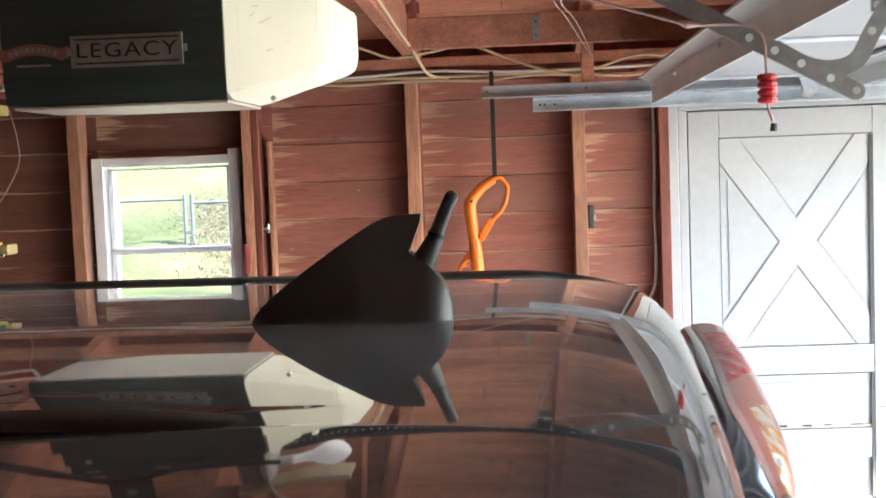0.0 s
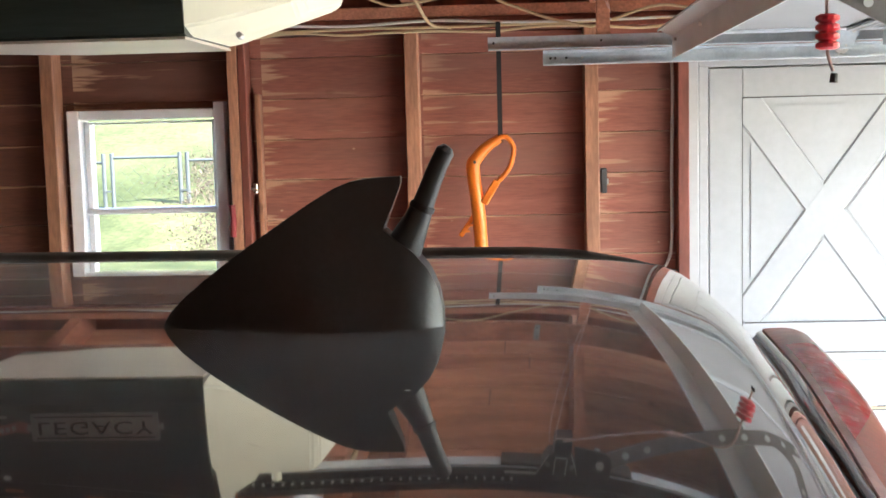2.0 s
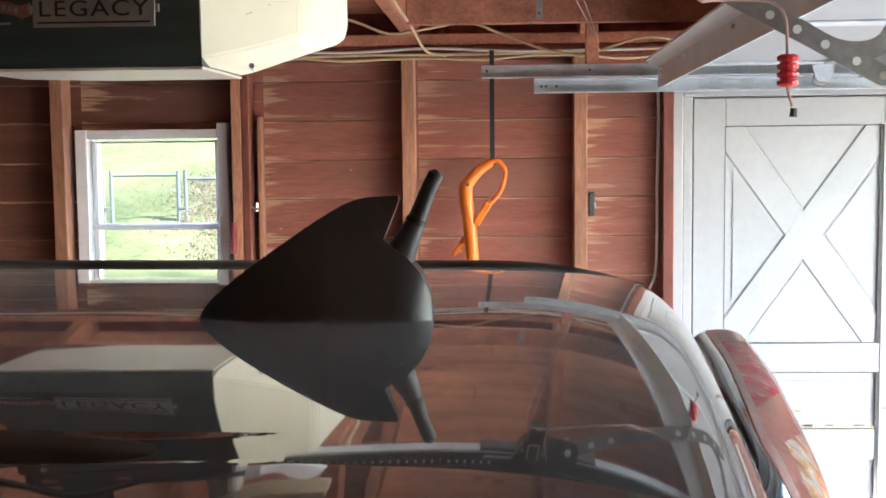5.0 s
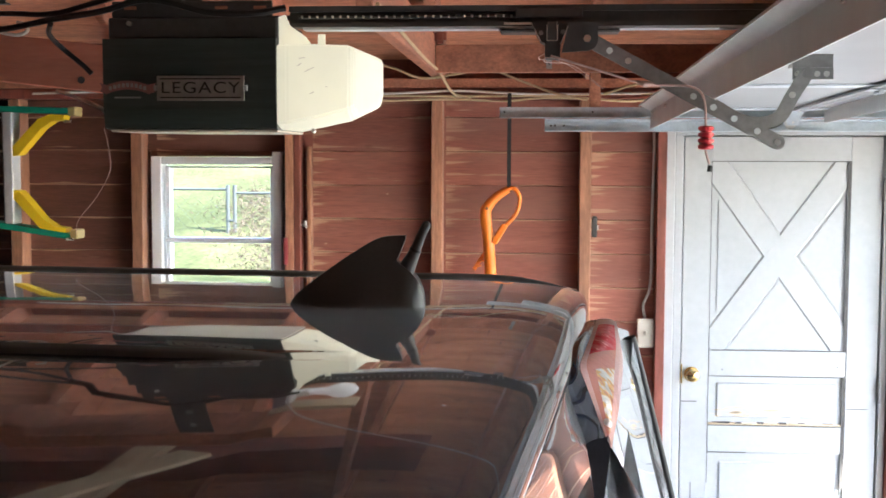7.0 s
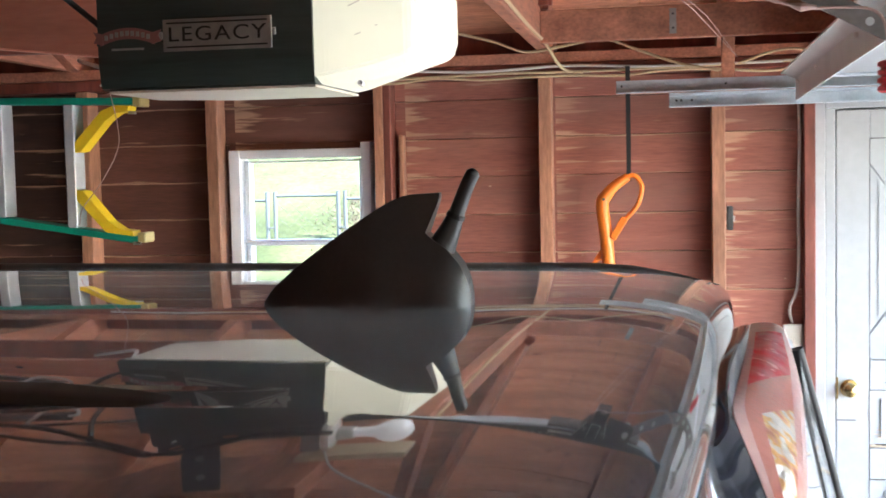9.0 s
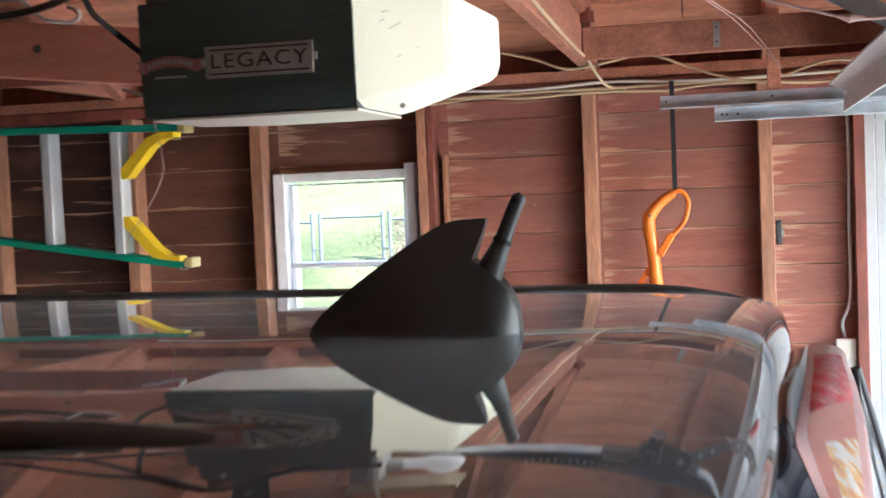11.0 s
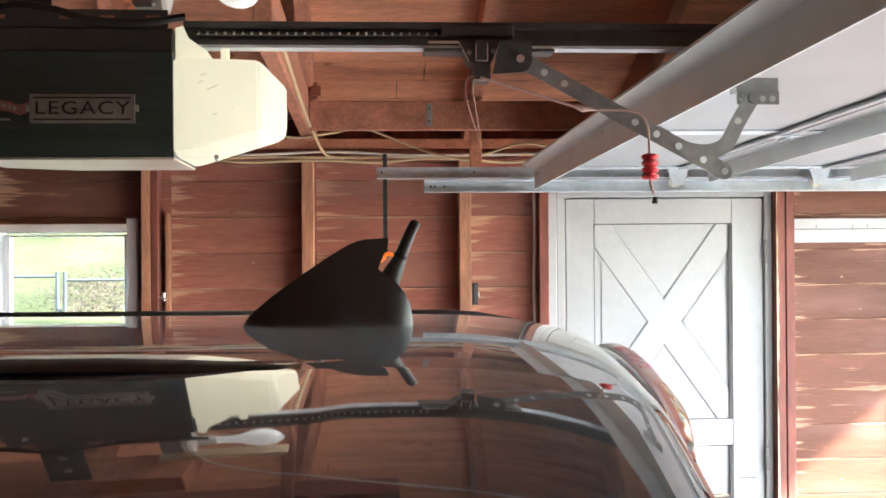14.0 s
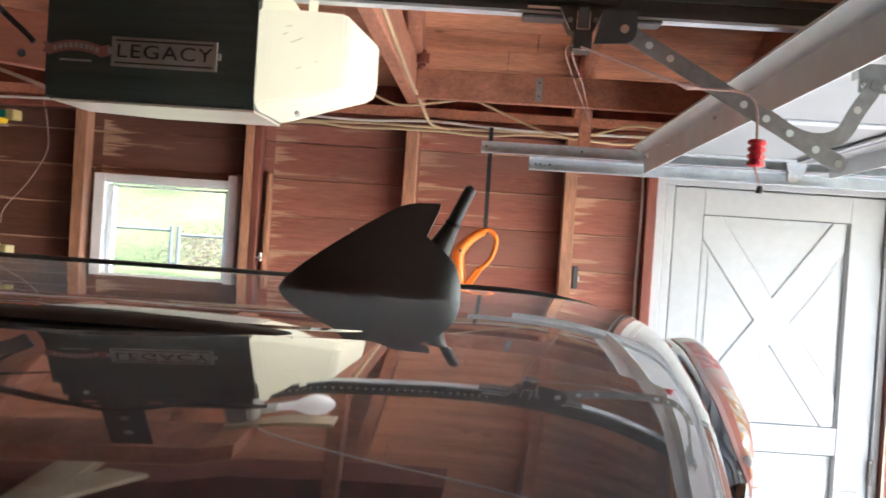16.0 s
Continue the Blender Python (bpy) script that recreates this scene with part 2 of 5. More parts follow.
M_GREEN = material("green_fibreglass", (0.005, 0.26, 0.17), 0.45, vary=0.12, scale=6, bump=0.05, fine=60)
M_ALU = material("aluminium", (0.56, 0.57, 0.58), 0.45, 0.2, vary=0.08, scale=9, bump=0.03, fine=90)
M_YELLOW = material("yellow_plastic", (0.85, 0.58, 0.015), 0.42, vary=0.08, scale=9, bump=0.04, fine=50)
M_OLDFOOT = plain("yellowed_plastic", (0.42, 0.32, 0.12), 0.5)
M_CABLE = plain("cream_cable", (0.55, 0.42, 0.25), 0.6)
M_CABLEW = plain("white_cable", (0.66, 0.64, 0.6), 0.5)
M_CABLEB = plain("black_cable", (0.012, 0.012, 0.012), 0.5)
M_IVORY = plain("ivory_switch_plate", (0.62, 0.56, 0.47), 0.4)
M_BRASS = plain("brass", (0.62, 0.46, 0.2), 0.25, 0.95)
M_PORC = plain("porcelain", (0.88, 0.87, 0.83), 0.2)
M_BULB = plain("frosted_bulb_glass", (0.93, 0.93, 0.92), 0.15)
for key, val in (("Emission Color", (1.0, 0.98, 0.95, 1)), ("Emission Strength", 0.028)):   # slight glow added so the unlit bulb comes out white
    M_BULB.node_tree.nodes["Principled BSDF"].inputs[key].default_value = val
M_CONC = material("concrete_floor", (0.2, 0.195, 0.185), 0.8, vary=0.2, scale=1.5, bump=0.2, fine=30)
M_PANE = glassy("window_glass", (0.95, 0.97, 0.96), 0.0, 1.0, 1.05)
M_PAINT = material("dark_glossy_car_paint", (0.06, 0.06, 0.067), 0.08, 0.0, vary=0.1, scale=4, bump=0.0, fine=200, coat=1.0, spec=0.5)
paint = M_PAINT.node_tree
paint.links.remove(paint.nodes["Principled BSDF"].inputs["Roughness"].links[0])
paint.nodes["Principled BSDF"].inputs["Roughness"].default_value = 0.04
n, link = paint.nodes, paint.links.new
dust = n.new("ShaderNodeTexVoronoi")      # specks of dust on the roof
dust.inputs["Scale"].default_value = 11
link(n["Texture Coordinate"].outputs["Object"], dust.inputs["Vector"])
speck = n.new("ShaderNodeValToRGB")
speck.color_ramp.elements[0].position, speck.color_ramp.elements[1].position = 0.012, 0.03
speck.color_ramp.elements[0].color, speck.color_ramp.elements[1].color = (0.9, 0.9, 0.9, 1), (0, 0, 0, 1)
link(dust.outputs["Distance"], speck.inputs[0])
mix = n.new("ShaderNodeMixRGB")
mix.inputs[2].default_value = (0.55, 0.52, 0.48, 1)
link(speck.outputs[0], mix.inputs[0])
link(n["Principled BSDF"].inputs["Base Color"].links[0].from_socket, mix.inputs[1])
link(mix.outputs[0], n["Principled BSDF"].inputs["Base Color"])
for key, val in (("Sheen Weight", 0.08), ("Sheen Roughness", 0.4), ("Coat Roughness", 0.015)):   # sheen stands in for dust and a veil of lens glare; clear coat
    M_PAINT.node_tree.nodes["Principled BSDF"].inputs[key].default_value = val
M_FIN = material("black_textured_plastic", (0.037, 0.038, 0.039), 0.4, 0.0, vary=0.15, scale=12, bump=0.05, fine=220)
M_TRIM = material("black_rubber_trim", (0.01, 0.01, 0.01), 0.5, vary=0.1, scale=10, bump=0.03)
M_GLOSSB = material("gloss_black_trim", (0.008, 0.01, 0.018), 0.06, vary=0.1, scale=5, bump=0.0)
M_AUTOGLASS = material("dark_car_glass", (0.008, 0.009, 0.01), 0.04, vary=0.1, scale=5, bump=0.0, coat=1.0)
M_TYRE = material("tyre_rubber", (0.018, 0.018, 0.018), 0.85, vary=0.2, scale=12, bump=0.2)
M_LAMPCLEAR = glassy("clear_lamp_plastic", (1.0, 0.93, 0.91), 0.02, 1.0, 1.12)


def faceted(name, base, metal, rough, size, depth):
    """Moulded lamp optics: small facets under a smooth clear skin."""
    m = plain(name, base, rough, metal, coat=1.0, bump=0.0)
    n, link = m.node_tree.nodes, m.node_tree.links.new
    v = n.new("ShaderNodeTexVoronoi")
    v.inputs["Scale"].default_value = size
    link(n["Texture Coordinate"].outputs["Object"], v.inputs["Vector"])
    bp = n.new("ShaderNodeBump")
    bp.inputs["Strength"].default_value, bp.inputs["Distance"].default_value = depth, 0.006
    link(v.outputs["Distance"], bp.inputs["Height"])
    link(bp.outputs[0], n["Principled BSDF"].inputs["Normal"])
    return m


M_LAMPRED = faceted("red_lamp_plastic", (0.9, 0.14, 0.16), 0.0, 0.25, 160, 0.2)
M_LAMPROSE = faceted("rose_lamp_plastic", (0.8, 0.35, 0.27), 0.0, 0.2, 120, 0.2)
M_LAMPGLINT = faceted("amber_lamp_glints", (0.8, 0.5, 0.3), 0.0, 0.2, 90, 0.8)
n, link = M_LAMPGLINT.node_tree.nodes, M_LAMPGLINT.node_tree.links.new
cells = n.new("ShaderNodeTexNoise")     # glints off bulbs and cups, painted as patches of bright colour
cells.inputs["Scale"].default_value, cells.inputs["Detail"].default_value = 60, 2
link(n["Texture Coordinate"].outputs["Object"], cells.inputs["Vector"])
ramp = n.new("ShaderNodeValToRGB")
for pos, col in ((0.36, (0.75, 0.34, 0.24, 1)), (0.44, (0.9, 0.55, 0.36, 1)), (0.51, (1.0, 0.66, 0.26, 1)), (0.58, (1.0, 0.96, 0.88, 1))):
    e = ramp.color_ramp.elements.new(pos)
    e.color = col
for k in (-1, 0):
    ramp.color_ramp.elements.remove(ramp.color_ramp.elements[k])
link(cells.outputs["Fac"], ramp.inputs[0])
link(ramp.outputs[0], n["Principled BSDF"].inputs["Base Color"])
n, link = M_LAMPRED.node_tree.nodes, M_LAMPRED.node_tree.links.new
ribs = n.new("ShaderNodeTexNoise")
ribs.inputs["Scale"].default_value, ribs.inputs["Detail"].default_value = 34, 2
link(n["Texture Coordinate"].outputs["Object"], ribs.inputs["Vector"])
ramp = n.new("ShaderNodeValToRGB")
ramp.color_ramp.elements[0].position, ramp.color_ramp.elements[1].position = 0.42, 0.62
ramp.color_ramp.elements[0].color, ramp.color_ramp.elements[1].color = (0.8, 0.02, 0.035, 1), (0.9, 0.16, 0.17, 1)
link(ribs.outputs["Fac"], ramp.inputs[0])
link(ramp.outputs[0], n["Principled BSDF"].inputs["Base Color"])
M_LAMPPALE = faceted("pale_lamp_housing", (0.9, 0.6, 0.55), 0.0, 0.2, 90, 0.2)
for m in (M_LAMPRED, M_LAMPROSE, M_LAMPPALE, M_LAMPGLINT):
    for key, val in (("Transmission Weight", 0.25), ("IOR", 1.45), ("Coat Weight", 0.7), ("Coat Roughness", 0.05)):
        m.node_tree.nodes["Principled BSDF"].inputs[key].default_value = val
    translucent(m, 0.4)
M_GRASS = material("lawn", (0.04, 0.055, 0.02), 0.95, vary=0.5, scale=0.6, bump=0.4, fine=20, second=(0.074, 0.08, 0.036), spec=0.1)
M_OLDWALL = material("dull_wall_board", (0.16, 0.11, 0.08), 0.8, vary=0.12, scale=1.5, bump=0.1, fine=30)
M_DRIVE = material("driveway", (0.27, 0.265, 0.255), 0.85, vary=0.15, scale=1.2, bump=0.2, fine=30)
M_FENCE = plain("fence_steel", (0.035, 0.042, 0.042), 0.6, 0.0)
M_CRACKSHADE = plain("joint_dirt_and_shade", (0.1, 0.095, 0.09), 0.9)
M_BIN = material("dark_plastic", (0.032, 0.038, 0.046), 0.5, vary=0.15, scale=6, bump=0.05)
M_LETTER = plain("dark_lettering", (0.015, 0.016, 0.016), 0.5)
M_LEAF = material("brush_leaves", (0.05, 0.075, 0.02), 0.7, vary=0.4, scale=6, bump=0.0, objvary=0.2)
M_DRY = material("dry_brush_twigs", (0.045, 0.038, 0.027), 0.9, vary=0.5, scale=9, bump=0.0, second=(0.08, 0.066, 0.052), spec=0.05)
M_PALE = material("pale_new_timber", (0.62, 0.5, 0.34), 0.6, vary=0.15, scale=3, stretch=(5, 1, 5), bump=0.1, fine=30)


# ---- building helpers ----
def part(name, bm, mat, parent=None, label="", smooth=False):
    me = bpy.data.meshes.new(name)
    bm.normal_update()
    bm.to_mesh(me)
    bm.free()
    me.materials.append(mat)
    if smooth:
        me.shade_smooth()
        me.set_sharp_from_angle(angle=radians(38))
    ob = new(name, me)
    if parent is not None:
        ob.parent = parent
    if label:
        tagged(ob, label)
    return ob


def thing(name, label, category, group="", kind=""):
    return tagged(new(name), label, category, group, kind)


def structure(name, bm, mat, label="", smooth=False):
    return tagged(part(name, bm, mat, None, label, smooth), kind="structure")


def bx(bm, x0, x1, y0, y1, z0, z1, bevel=0.0, seg=1):
    r = bmesh.ops.create_cube(bm, size=1)
    m = Matrix.LocRotScale(((x0 + x1) / 2, (y0 + y1) / 2, (z0 + z1) / 2), None, (abs(x1 - x0), abs(y1 - y0), abs(z1 - z0)))
    bmesh.ops.transform(bm, matrix=m, verts=r["verts"])
    if bevel:
        bmesh.ops.bevel(bm, geom=list({e for v in r["verts"] for e in v.link_edges}), offset=bevel, segments=seg, affect="EDGES")
    return bm


def box(*a, **k):
    return bx(bmesh.new(), *a, **k)


def bar(bm, a, b, wide, deep, up=(0, 0, 1), bevel=0.0):
    """A beam from a to b; deep is measured along up, wide across."""
    a, b = Vector(a), Vector(b)
    d = (b - a).normalized()
    side = d.cross(Vector(up)).normalized()
    top = side.cross(d)
    m = Matrix((side, d, top)).transposed().to_4x4()
    m.translation = (a + b) / 2
    r = bmesh.ops.create_cube(bm, size=1)
    bmesh.ops.transform(bm, matrix=m @ Matrix.Diagonal((wide, (b - a).length, deep, 1)), verts=r["verts"])
    if bevel:
        bmesh.ops.bevel(bm, geom=list({e for v in r["verts"] for e in v.link_edges}), offset=bevel, segments=1, affect="EDGES")
    return bm


def cyl(bm, a, b, r0, r1=None, n=16):
    a, b = Vector(a), Vector(b)
    q = (b - a).to_track_quat("Z", "Y").to_matrix().to_4x4()
    q.translation = (a + b) / 2
    bmesh.ops.create_cone(bm, cap_ends=True, segments=n, radius1=r0, radius2=r0 if r1 is None else r1, depth=(b - a).length, matrix=q)
    return bm


def smoothed(pts, steps=6):
    """A Catmull-Rom line through the points."""
    p = [Vector(q) for q in pts]
    p = [2 * p[0] - p[1], *p, 2 * p[-1] - p[-2]]
    out = []
    for i in range(1, len(p) - 2):
        for k in range(steps):
            t = k / steps
            out.append(0.5 * (2 * p[i] + (p[i + 1] - p[i - 1]) * t + (2 * p[i - 1] - 5 * p[i] + 4 * p[i + 1] - p[i + 2]) * t * t
                              + (3 * p[i] - p[i - 1] - 3 * p[i + 1] + p[i + 2]) * t ** 3))
    return out + [p[-2]]


def tube(bm, pts, r, n=8, flat=1.0, radii=None):
    """A round (or flattened) tube along the points."""
    rings, ref = [], None
    for i, p in enumerate(pts):
        d = (Vector(pts[min(i + 1, len(pts) - 1)]) - Vector(pts[max(i - 1, 0)])).normalized()
        if ref is None:
            ref = d.cross(Vector((0, 1, 0)))
            if ref.length < 0.1:
                ref = d.cross(Vector((1, 0, 0)))
        ref = (ref - d * ref.dot(d)).normalized()
        other = d.cross(ref)
        rad = radii[i] if radii else r
        rings.append([bm.verts.new(Vector(p) + rad * (math.cos(a) * ref + flat * math.sin(a) * other))
                      for a in (2 * math.pi * k / n for k in range(n))])
    for a, b in zip(rings, rings[1:]):
        for k in range(n):
            bm.faces.new((a[k], a[(k + 1) % n], b[(k + 1) % n], b[k]))
    bm.faces.new(rings[0][::-1])
    bm.faces.new(rings[-1])
    bmesh.ops.recalc_face_normals(bm, faces=bm.faces)
    return bm


def prism(bm, outline, a, b, axis="y"):
    """A flat outline pushed from a to b along an axis; the outline's pairs are the other two axes in order."""
    def at(p, w):
        return {"y": (p[0], w, p[1]), "x": (w, p[0], p[1]), "z": (p[0], p[1], w)}[axis]
    lo = [bm.verts.new(at(p, a)) for p in outline]
    hi = [bm.verts.new(at(p, b)) for p in outline]
    n = len(outline)
    faces = [bm.faces.new(lo), bm.faces.new(hi[::-1])]
    faces += [bm.faces.new((lo[(k + 1) % n], lo[k], hi[k], hi[(k + 1) % n])) for k in range(n)]
    bmesh.ops.recalc_face_normals(bm, faces=faces)
    return bm


def sheet(bm, f, us, vs):
    """A grid of points f(u, v)."""
    g = [[bm.verts.new(f(u, v)) for v in vs] for u in us]
    for a, b in zip(g, g[1:]):
        for k in range(len(vs) - 1):
            bm.faces.new((a[k], a[k + 1], b[k + 1], b[k]))
    return g


def span(a, b, n):
    return [a + (b - a) * k / n for k in range(n + 1)]


# ---- ground and outdoors ----
def lawn_height(x, y):
    if y < 0.6 or x > 2.2:
        return -0.02
    k = min(1.0, (y - 0.6) / 16)
    return -0.02 + 4.4 * k * (0.7 + 0.3 * k) * min(1.0, (2.2 - x) / 3.0) + 0.05 * math.sin(x * 1.7 + y)


bm = bmesh.new()
sheet(bm, lambda x, y: (x, y, lawn_height(x, y)), [-400, -120, -60, -40, *span(-30, 2.2, 30), 2.4, 12, 40, 120, 400],
      [-400, -120, -40, -12, -6, *span(0.05, 20, 30), 40, 120, 400])
ground = structure("ground", bm, M_GRASS, "sunlit green lawn rising behind the garage", True)
structure("driveway", box(2.15, 30, -5.6, 0.6, -0.2, 0.0), M_DRIVE, "pale concrete driveway before the open garage door")
structure("floor", box(-5.2, 2.15, -5.9, 0.03, -0.15, 0.0), M_CONC, "grey concrete garage floor")

# ---- walls ----
WIN = (-2.339, -1.772, 1.12, 1.944)     # window opening
DOOR = (-0.184, 0.712, 0.0, 2.062)      # side door opening
X0, X1, Y1, ZT = -5.2, 2.3, -5.9, 2.26
bm = bmesh.new()
for x0, x1, z0, z1 in ((X0, WIN[0], 0, ZT), (WIN[0], WIN[1], 0, WIN[2]), (WIN[0], WIN[1], WIN[3], ZT),
                       (WIN[1], DOOR[0], 0, ZT), (DOOR[0], DOOR[1], DOOR[3], ZT), (DOOR[1], X1, 0, ZT)):
    bx(bm, x0, x1, 0.03, 0.06, z0, z1)
wall_north = structure("wall_north", bm, M_DARKSTUD, "garage side wall of stained boards on open studs")
structure("wall_south", box(X0, X1, Y1 - 0.1, Y1, 0, ZT), M_OLDWALL, "plain pale wall board")
structure("wall_west", box(X0 - 0.1, X0, Y1 - 0.1, 0.06, 0, 4.0), M_DARKSTUD, "plain brown end wall")
bm = bmesh.new()
bx(bm, X1 - 0.15, X1, -0.22, 0.029, 0, 2.48)
bx(bm, X1 - 0.15, X1, Y1 - 0.1, -4.75, 0, 2.48)
bx(bm, X1 - 0.15, X1, Y1 - 0.1, 0.06, 2.48, 4.0)
structure("wall_east", bm, M_DARKSTUD, "front wall round the open garage doorway")

# studs of the side wall
def stud(x0, x1, z0=0.0, z1=2.18, mat=M_STUD, depth=0.09):
    return part("stud", box(x0, x1, -depth, -0.001, z0, z1, bevel=0.003), mat, wall_north)


for a, b in ((-1.143, -1.096), (-0.539, -0.492), (-2.395, -2.348), (-2.915, -2.866), (-3.52, -3.46), (-4.07, -4.02), (-4.65, -4.6)):
    stud(a, b)
stud(-1.747, -1.712)
stud(-1.711, -1.683, mat=M_DARKSTUD)
stud(-0.226, -0.188, mat=M_DARKSTUD, depth=0.075)
stud(0.716, 0.752, mat=M_DARKSTUD, depth=0.075)
stud(0.7535, 0.789, mat=M_DARKSTUD, depth=0.078)
rng = random.Random(8)
edge = [(0.7165 + 0.006 * (0.5 + 0.5 * math.sin(z * 9.0)) + 0.005 * rng.random() ** 2, z) for z in span(0.02, 2.16, 60)]
part("paint_edge", prism(bmesh.new(), [(0.7162, 0.02), *edge, (0.7162, 2.16)], -0.0765, -0.0745), M_PALE, wall_north, "ragged edge of old pale paint")
stud(1.36, 1.405)
stud(1.96, 2.0)
part("stud", box(-1.664, -1.646, -0.05, -0.001, 0.9, 1.985, bevel=0.003), M_STUD, wall_north)
part("top_plate", box(X0, 2.15, -0.095, 0.028, 2.18, 2.222, bevel=0.003), M_DARKSTUD, wall_north)
part("eave_block", box(X0, 2.15, 0.03, 0.058, 2.262, 2.40), M_DARKSTUD, wall_north)
part("top_plate", box(X0, 2.15, -0.095, 0.028, 2.224, 2.262, bevel=0.003), M_JOIST, wall_north)
structure("eave_block", box(X0, 2.15, Y1 - 0.06, Y1 - 0.02, 2.261, 2.42), M_DARKSTUD, "dark board closing the eave")

# ---- ceiling: rafters, roof boards and tie beams ----
SLOPE, EAVE = 0.42, 2.36


def under(y):
    """Height of the underside of the roof boards."""
    return EAVE + SLOPE * (-y if y > -2.95 else y + 5.9)


bm = bmesh.new()
rng = random.Random(5)
for side in (0, 1):
    n = 24
    for i in range(n):
        ya, yb = -2.95 * i / n, -2.95 * (i + 1) / n
        if side:
            ya, yb = -5.9 - ya, -5.9 - yb
        ya += 0.25 if i == 0 and not side else 0
        j = rng.uniform(-0.002, 0.002)
        g = 0.0018 if yb < ya else -0.0018
        y0, y1 = ya - g, yb + g
        x = X0 - 0.3
        while x < X1 + 0.3:
            w = min(rng.uniform(1.6, 3.2), X1 + 0.31 - x)
            v = [bm.verts.new((xx, yy, under(yy) + dz + j)) for dz in (0, 0.02) for xx, yy in
                 ((x, y0), (x + w - 0.003, y0), (x + w - 0.003, y1), (x, y1))]
            for q in ((0, 1, 2, 3), (7, 6, 5, 4), (0, 4, 5, 1), (1, 5, 6, 2), (2, 6, 7, 3), (3, 7, 4, 0)):
                bm.faces.new([v[k] for k in q])
            x += w
bmesh.ops.recalc_face_normals(bm, faces=bm.faces)
ceiling = structure("ceiling", bm, M_SHEATH, "bare orange-brown roof boards over open rafters")
OUT = [(0.35, under(0) - SLOPE * 0.35 + 0.026), (-2.95, under(-2.95) + 0.026), (-6.25, under(0) - SLOPE * 0.35 + 0.026)]
structure("roof_covering", prism(bmesh.new(), OUT + [(y, z + 0.02) for y, z in OUT[::-1]], X0 - 0.3, X1 + 0.3, "x"), M_BIN, "dark roofing over the boards")


structure("ridge_board", box(X0, X1 - 0.16, -2.97, -2.93, 3.35, 3.595, bevel=0.003), M_DARKSTUD, "dark ridge board under the roof peak")


def rafter(x):
    bm = bmesh.new()
    for s in (0, 1):
        ys = (0.1, -2.94) if not s else (-6.0, -2.955)
        bar(bm, (x, ys[0], under(0) - SLOPE * 0.1 - 0.075), (x, ys[1], under(-2.95) - 0.072), 0.042, 0.13)
    return structure("rafter", bm, M_JOIST, "rough brown roof rafter")


for i in range(12):
    rafter(-4.72 + 0.603 * i)


def joist(x, z0=2.265, z1=2.405, y0=-5.85, y1=0.02, mat=M_JOIST):
    return structure("ceiling_joist", box(x - 0.02, x + 0.02, y0, y1, z0, z1, bevel=0.003), mat, "brown ceiling joist on the wall plate")


structure("purlin", box(X0, -0.8, -2.05, -1.85, 2.84, 3.035, bevel=0.003), M_DARKSTUD, "dark purlin under the rafters")
for x in (-1.78, -2.38, -2.98, -3.58):
    structure("collar_tie", bar(bmesh.new(), (x, -4.2, 2.72), (x, -1.7, 2.72), 0.09, 0.04, bevel=0.003), M_PALE, "pale new collar tie under the rafters")
joist(-1.12, y0=-2.2)
structure("joist_hanger", box(-1.139, -1.101, -2.2, -2.1, 2.406, under(-2.1) - 0.005, bevel=0.002), M_JOIST, "short brown hanger from the rafters")
for x in (-2.95, -4.3, 0.72):
    joist(x)
structure("opener_timber", box(-2.97, -1.30, -2.52, -2.25, 2.4305, 2.50, bevel=0.003), M_JOIST, "brown timber laid over the joists above the opener")
structure("tie_board", box(-1.098, 2.1, -0.42, -0.38, 2.262, 2.366, bevel=0.003), M_JOIST, "brown horizontal tie board under the rafters")
brace = structure("brace_board", bar(bmesh.new(), (-3.5, -2.03, 2.345), (-1.66, -2.03, 2.143), 0.04, 0.118, bevel=0.003), M_PLANK, "reddish sloping board bracing the opener")
for x, z in ((-2.09, 2.195), (-1.848, 2.131)):
    part("bolt_hole", cyl(bmesh.new(), (x, -2.0525, z), (x, -2.049, z), 0.009, n=10), M_CRACKSHADE, brace)
structure("tie_board", bar(bmesh.new(), (-3.6, -1.1, 2.27), (-1.72, -1.1, 2.262), 0.04, 0.09, bevel=0.003), M_DARKSTUD, "dark board over the wall plate")
structure("tie_board", bar(bmesh.new(), (-4.2, -3.9, 2.62), (1.2, -3.9, 2.62), 0.04, 0.14, bevel=0.003), M_PALE, "pale tie board over the car")
structure("tie_board", bar(bmesh.new(), (-2.5, -4.7, 2.5), (-1.5, -2.6, 2.5), 0.09, 0.02, bevel=0.003), M_PALE, "pale board laid across the joists")


# ---- side window ----
window = tagged(new("window_1"), "small white-framed window with a horizontal sash bar", "window", kind="structure")
bm = bmesh.new()
a, b, c, d = WIN
for q in ((a + 0.014, a + 0.058, c, d), (b - 0.038, b, c, d + 0.02)):
    bx(bm, q[0], q[1], -0.045, 0.05, q[2], q[3], bevel=0.003)
bx(bm, a + 0.058, b - 0.038, -0.043, 0.05, d - 0.034, d - 0.001, bevel=0.003)
part("window_frame", bm, M_WINFRAME, window)
part("window_sill", box(a + 0.064, b - 0.038, -0.07, 0.05, c, c + 0.04, bevel=0.004), M_WINFRAME, window)
part("sash_bar", box(a + 0.065, b - 0.039, -0.03, 0.03, 1.581, 1.602, bevel=0.005), M_WINFRAME, window)
bm = bmesh.new()
bx(bm, a + 0.066, a + 0.084, -0.015, 0.035, c + 0.04, d - 0.04, bevel=0.002)
bx(bm, b - 0.052, b - 0.04, -0.015, 0.035, c + 0.04, d - 0.04, bevel=0.002)
